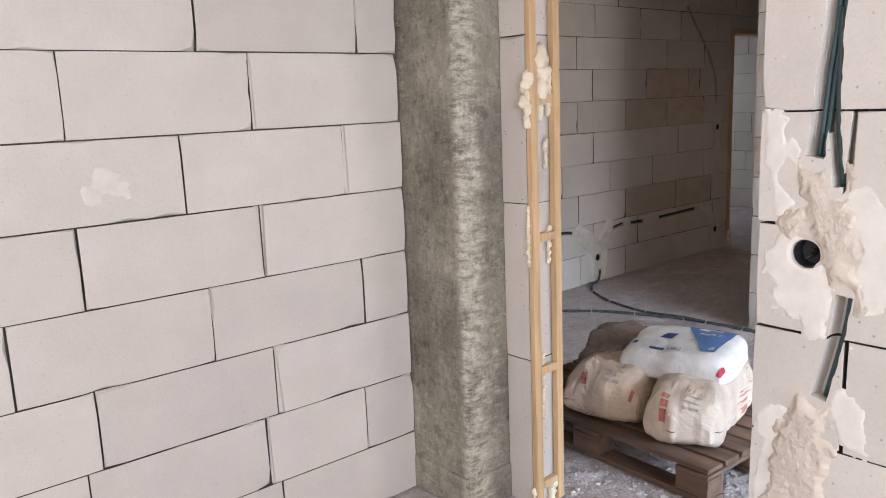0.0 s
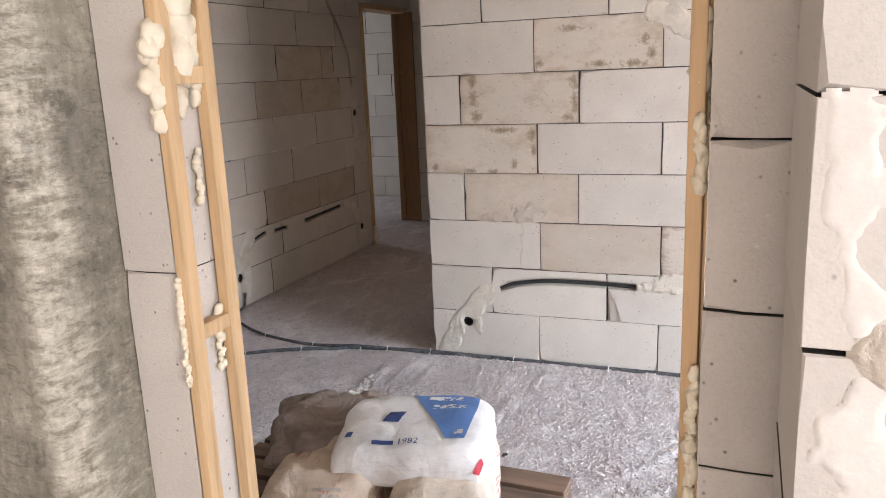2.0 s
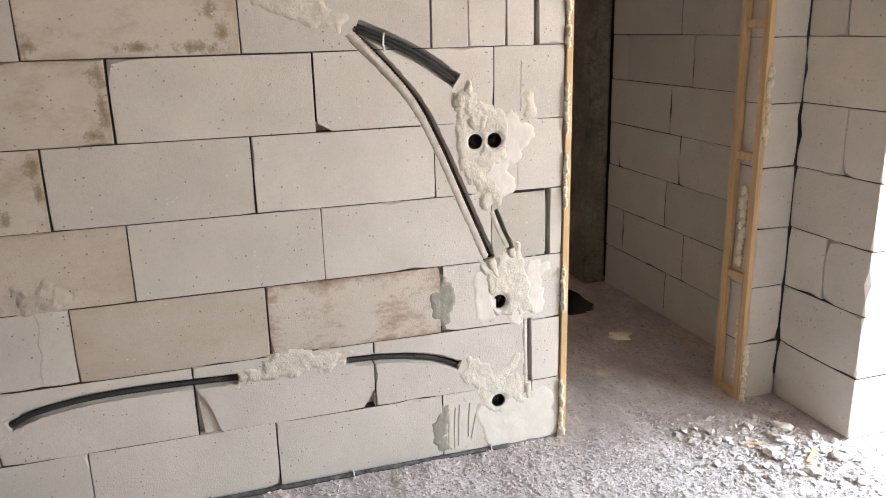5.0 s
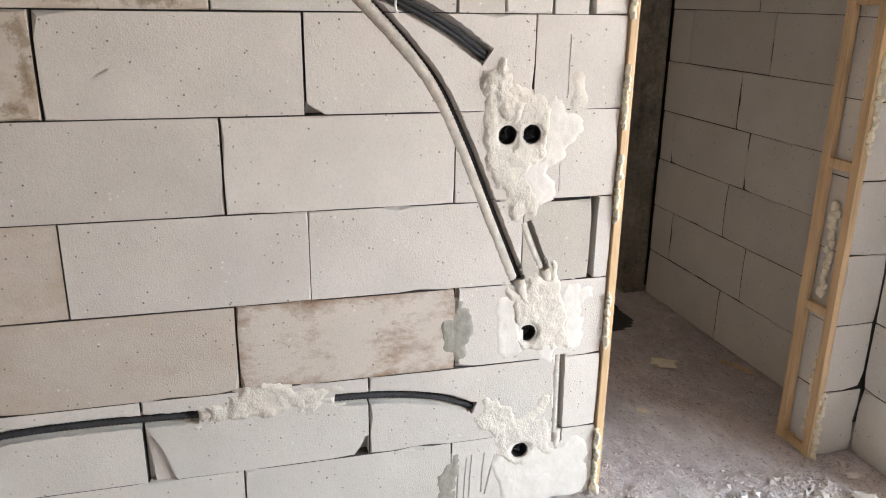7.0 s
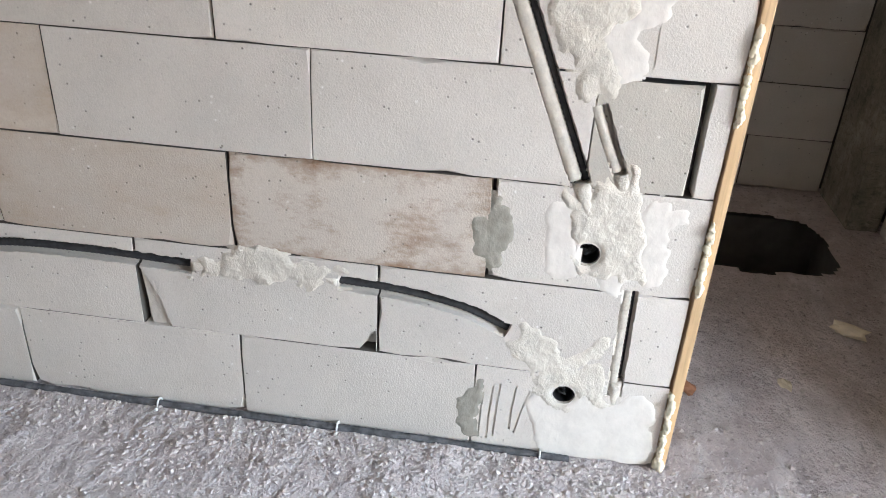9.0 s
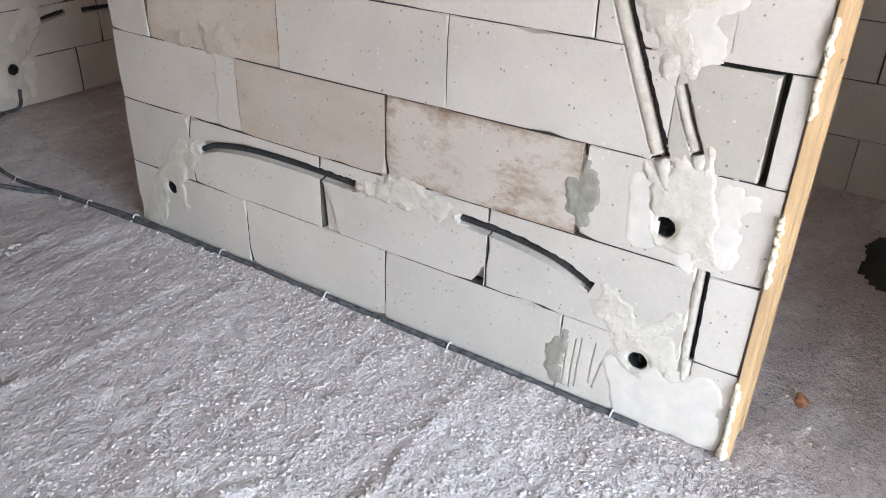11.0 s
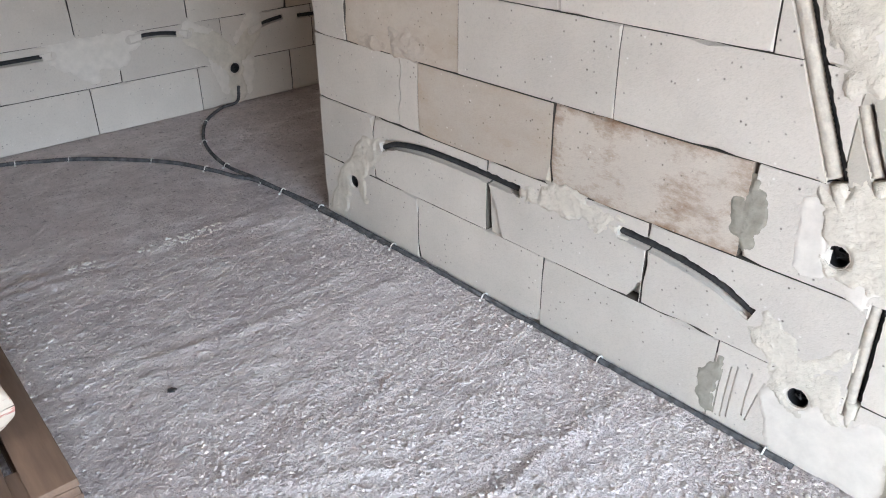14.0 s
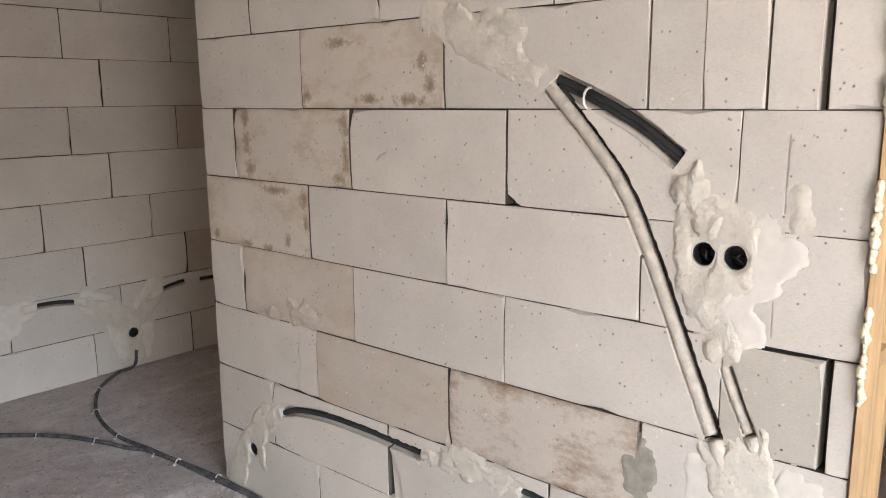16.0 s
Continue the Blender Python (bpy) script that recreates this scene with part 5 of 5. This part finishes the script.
def sack(name, label, m, size, seed, material, power=3.0, wrinkle=0.014, n=48, prints=(), seams=True):
    root = empty(name)
    tagged(root, label, "sack")
    us = [math.sin(math.pi / 2 * (-1 + 2 * k / n)) for k in range(n + 1)]
    verts, faces = [], []
    for top in (True, False):
        off = len(verts)
        for u in us:
            for v in us:
                verts.append(sack_point(u, v, size, seed, top, power, 0, wrinkle))
        for i in range(n):
            for j in range(n):
                f = (off + i * (n + 1) + j, off + (i + 1) * (n + 1) + j, off + (i + 1) * (n + 1) + j + 1, off + i * (n + 1) + j + 1)
                faces.append(f if top else f[::-1])
    bm = bmesh.new()
    vs = [bm.verts.new(v) for v in verts]
    for f in faces:
        bm.faces.new([vs[k] for k in f])
    bmesh.ops.remove_doubles(bm, verts=bm.verts, dist=0.0006)
    part("sack_body", bm, material, root, smooth=True)
    for nm, pm, lab, u0, u1, near, far in prints:
        g = 26
        bm = bmesh.new()
        grid = []
        for a in range(g + 1):
            row = []
            for b in range(g + 1):
                fu = u0 + (u1 - u0) * a / g
                va, vb = near[0] + (far[0] - near[0]) * a / g, near[1] + (far[1] - near[1]) * a / g
                fv = va + (vb - va) * b / g
                p = sack_point(fu, fv, size, seed, True, power, 0, wrinkle)
                row.append(bm.verts.new(p + Vector((fu * abs(fu) ** 3, fv * abs(fv) ** 3, 0.7)).normalized() * 0.0035))
            grid.append(row)
        for a in range(g):
            for b in range(g):
                bm.faces.new((grid[a][b], grid[a + 1][b], grid[a + 1][b + 1], grid[a][b + 1]))
        part(nm, bm, pm, root, lab, smooth=True)
    root.matrix_world = m
    return root


def lay_text(root, body, size, u0, v0, du, seed, dims, material, name):
    """Lays the strokes of a printed word on the sack, letter side up."""
    c = bpy.data.curves.new(name, 'FONT')
    c.body, c.size, c.resolution_u = body, size, 2
    t = new(name, c)
    me = bpy.data.meshes.new_from_object(t.evaluated_get(bpy.context.evaluated_depsgraph_get()))
    bpy.data.objects.remove(t)
    bm = bmesh.new()
    bm.from_mesh(me)
    bmesh.ops.subdivide_edges(bm, edges=bm.edges[:], cuts=1)
    for v in bm.verts:
        u = u0 + v.co.y / (0.5 * dims[0])
        w = v0 - v.co.x / (0.5 * dims[1])
        v.co = sack_point(u, w, dims, seed, True, 6.0, 0, 0.012) + Vector((-0.003, 0, 0.005))
    part(name, bm, material, root)


sack("paper_sack", "brown kraft paper sack of building powder on the pallet", pose(2.92, 2.12, 0.147, 0, 0, 12), (0.62, 0.40, 0.245), 3.3, KRAFT, 5.0, 0.022,
     prints=(("print_line", INK, "grey line of faded print", -0.90, -0.87, (-0.45, -0.05), (-0.45, -0.05)), ("print_line", INK, "grey line of faded print", -0.84, -0.81, (-0.45, -0.1), (-0.45, -0.1)), ("print_line", INK, "grey line of faded print", -0.78, -0.75, (-0.45, 0.0), (-0.45, 0.0)), ("print_block", RUST, "faded red print", -0.985, -0.9, (-0.86, -0.78), (-0.86, -0.78)), ("print_block", RUST, "faded red print", -0.95, -0.85, (0.35, 0.5), (0.35, 0.5))))
sack("paper_sack", "pale kraft paper sack with faded red print on the pallet", pose(2.955, 1.765, 0.147, 0, 0, 14), (0.70, 0.33, 0.245), 8.1, KRAFT_PALE, 5.0, 0.022,
     prints=(("print_bar", RUST, "bar of faded red print", -0.995, -0.955, (0.20, 0.40), (0.20, 0.40)), ("print_bar", RUST, "bar of faded red print", -0.945, -0.90, (0.20, 0.40), (0.20, 0.40)), ("print_bar", RUST, "bar of faded red print", -0.885, -0.84, (0.20, 0.40), (0.20, 0.40)), ("print_line", INK, "grey line of faded print", -0.93, -0.91, (-0.6, -0.2), (-0.6, -0.2)), ("print_line", INK, "grey line of faded print", -0.88, -0.86, (-0.6, -0.15), (-0.6, -0.15)), ("print_line", INK, "grey line of faded print", -0.82, -0.80, (-0.6, -0.2), (-0.6, -0.2)),
             ("print_line", INK, "grey line of faded print", 0.90, 0.92, (-0.7, -0.2), (-0.7, -0.2)), ("print_line", INK, "grey line of faded print", 0.84, 0.86, (-0.7, -0.1), (-0.7, -0.1)), ("print_line", INK, "grey line of faded print", 0.78, 0.80, (-0.7, -0.2), (-0.7, -0.2))))
sack("brown_sack", "crumpled brown cloth sack behind the paper sacks", pose(3.10, 2.24, 0.30, 4, -4, 25), (0.46, 0.44, 0.115), 14.7, SACKCLOTH, 3.0, 0.035,
     prints=(("fold", SACKCLOTH, "folded cloth strip", -0.6, -0.45, (-0.7, 0.6), (-0.6, 0.7)),))
WD = (0.38, 0.52, 0.135)
wb = sack("white_sack", "white bag with a blue panel lying on the paper sacks", pose(2.99, 1.865, 0.357, -3, -7, 11), WD, 21.3, WHITE_BAG, 6.0, 0.012,
          prints=(("blue_panel", BLUE, "blue printed panel", -0.58, 0.93, (-0.68, -0.46), (-0.78, 0.16)),
                  ("red_corner", RED, "dark red printed corner", -0.99, -0.80, (-0.99, -0.90), (-0.99, -0.94)),
                  ("logo_square", NAVY, "navy logo square", -0.12, 0.16, (0.16, 0.36), (0.10, 0.30)),
                  ("logo_mark", NAVY, "small navy diamond mark", -0.52, -0.40, (0.68, 0.76), (0.66, 0.74)),
                  ("barcode_patch", WHITE_BAG, "white square patch on the blue panel", -0.5, -0.36, (-0.64, -0.54), (-0.64, -0.54)),
                  ("word_bar", NAVY, "bar of dark print", -0.70, -0.62, (0.14, 0.40), (0.14, 0.40)),
                  ("panel_bar", WHITE_BAG, "bar of white print", 0.28, 0.42, (-0.60, -0.20), (-0.60, -0.20)),
                  ("panel_bar", WHITE_BAG, "bar of white print", 0.56, 0.68, (-0.55, -0.12), (-0.55, -0.12))))
lay_text(wb, "1982", 0.034, -0.705, 0.10, 1, 21.3, WD, NAVY, "printed_year")

# ---- loose rubble, chips and dust ----
def chips(name, label, spots, material, seed):
    """Uncountable crumbs: many small uneven stones resting on the floor, in one mesh."""
    q = random.Random(seed)
    verts, faces = [], []
    base = [Vector(v) for v in ((1, 0, 0), (-1, 0, 0), (0, 1, 0), (0, -1, 0), (0, 0, 1), (0, 0, -1))]
    tri = ((0, 2, 4), (2, 1, 4), (1, 3, 4), (3, 0, 4), (2, 0, 5), (1, 2, 5), (3, 1, 5), (0, 3, 5))
    for (x0, x1, y0, y1, count, r0, r1) in spots:
        for _ in range(count):
            x, y = q.uniform(x0, x1), q.uniform(y0, y1)
            r = r0 + (r1 - r0) * q.random() ** 3
            z = floor_height(x, y)
            rot = Euler((q.uniform(0, 6), q.uniform(0, 6), q.uniform(0, 6))).to_matrix()
            off = len(verts)
            for b in base:
                p = rot @ (b * r * q.uniform(0.6, 1.2))
                verts.append((x + p.x * 1.2, y + p.y * 1.2, z + r * 0.35 + p.z * 0.6))
            faces += [tuple(off + k for k in f) for f in tri]
    me = bpy.data.meshes.new(name)
    me.from_pydata(verts, [], faces)
    me.materials.append(material)
    return tagged(new(name, me), label, "rubble", kind="stuff")


chips("floor_crumbs", "pale block crumbs scattered over the concrete floor",
      [(2.3, 4.74, -0.7, 2.6, 11000, 0.002, 0.008), (3.6, 4.76, -0.75, 0.6, 1300, 0.002, 0.012), (2.3, 4.7, 2.6, 4.0, 700, 0.002, 0.007), (4.2, 4.76, -0.74, -0.2, 420, 0.003, 0.02), (4.6, 4.76, 0.25, 2.5, 1100, 0.002, 0.009), (2.3, 4.74, -0.7, 2.6, 1500, 0.003, 0.009), (2.2, 3.4, 1.2, 2.4, 500, 0.003, 0.012), (3.6, 4.75, -0.7, 1.6, 8000, 0.0025, 0.009)], GRIT, 5)
chips("plaster_crumbs", "white plaster crumbs trodden into the concrete floor",
      [(4.0, 4.36, 2.66, 2.73, 130, 0.003, 0.012), (3.75, 3.85, 2.68, 2.76, 30, 0.004, 0.013), (2.4, 4.74, -0.6, 2.6, 900, 0.002, 0.0075), (4.66, 4.76, 0.25, 2.5, 500, 0.002, 0.008), (3.3, 3.7, 1.9, 2.6, 120, 0.003, 0.010), (2.2, 2.6, 1.2, 2.0, 150, 0.004, 0.016)], DEBRIS, 9)
chips("shaft_room_crumbs", "pinkish crumbs on the shaft room floor", [(4.77, 5.9, -0.85, 0.2, 700, 0.002, 0.012), (5.0, 8.6, 2.6, 4.05, 260, 0.002, 0.008)], GRIT, 6)


def shard(label, x, y, r, stretch, seed, material=DEBRIS, name="rubble_piece"):
    bm = bmesh.new()
    blob_bm(bm, (0, 0, 0), r * 0.8, seed, stretch, 2, 0.6, 1.9)
    lo = min(v.co.z for v in bm.verts)
    bmesh.ops.translate(bm, verts=bm.verts, vec=(0, 0, -lo))
    ob = part(name, bm, material, None)
    ob.location = (x, y, floor_height(x, y) - 0.004)
    ob.rotation_euler = (0, 0, seed)
    return tagged(ob, label, "rubble")


for k, (x, y, r) in enumerate(((4.50, -0.62, 0.04), (4.56, -0.5, 0.03), (4.42, -0.56, 0.035), (4.36, -0.45, 0.045), (4.62, -0.68, 0.03), (4.3, -0.3, 0.03), (4.5, -0.36, 0.022), (4.2, -0.5, 0.04), (4.1, -0.62, 0.03), (4.25, -0.66, 0.035), (4.0, -0.35, 0.025), (4.15, 0.1, 0.03), (4.42, -0.7, 0.03))):
    tagged(shard("broken piece of pale aerated block on the floor", x, y, r, (1.2, 0.8, 0.45), k * 1.7 + 1), group="rubble by the stub wall")
shard("lump of cream foam on the shaft room floor", 5.53, -0.48, 0.06, (1.1, 0.7, 0.4), 4.4, FOAM, "foam_lump")
shard("small lump of cream foam on the floor", 5.2, -0.2, 0.03, (1.2, 0.8, 0.35), 9.4, FOAM, "foam_lump")
shard("dark chip lying on the floor", 3.72, 1.81, 0.013, (1.3, 1.0, 0.6), 2.4, SOCKET, "dark_chip")
shard("red brick fragment on the shaft room floor", 5.12, 0.1, 0.03, (1.3, 0.8, 0.6), 0.4, BRICKRED, "brick_fragment")
for k, (x, y, a, l) in enumerate(((5.45, -0.8, 0.4, 0.16), (4.45, -0.42, 1.2, 0.1), (4.3, -0.58, 2.2, 0.12), (7.75, 4.0, 0.3, 0.14))):
    ob = part("wood_splinter", box_bm((-l / 2, -0.006, 0), (l / 2, 0.006, 0.007), 0.001), PINE, None)
    ob.matrix_world = pose(x, y, floor_height(x, y), 0, 0, a * 57)
    tagged(ob, "thin pine splinter lying on the floor", "splinter", "splinters")
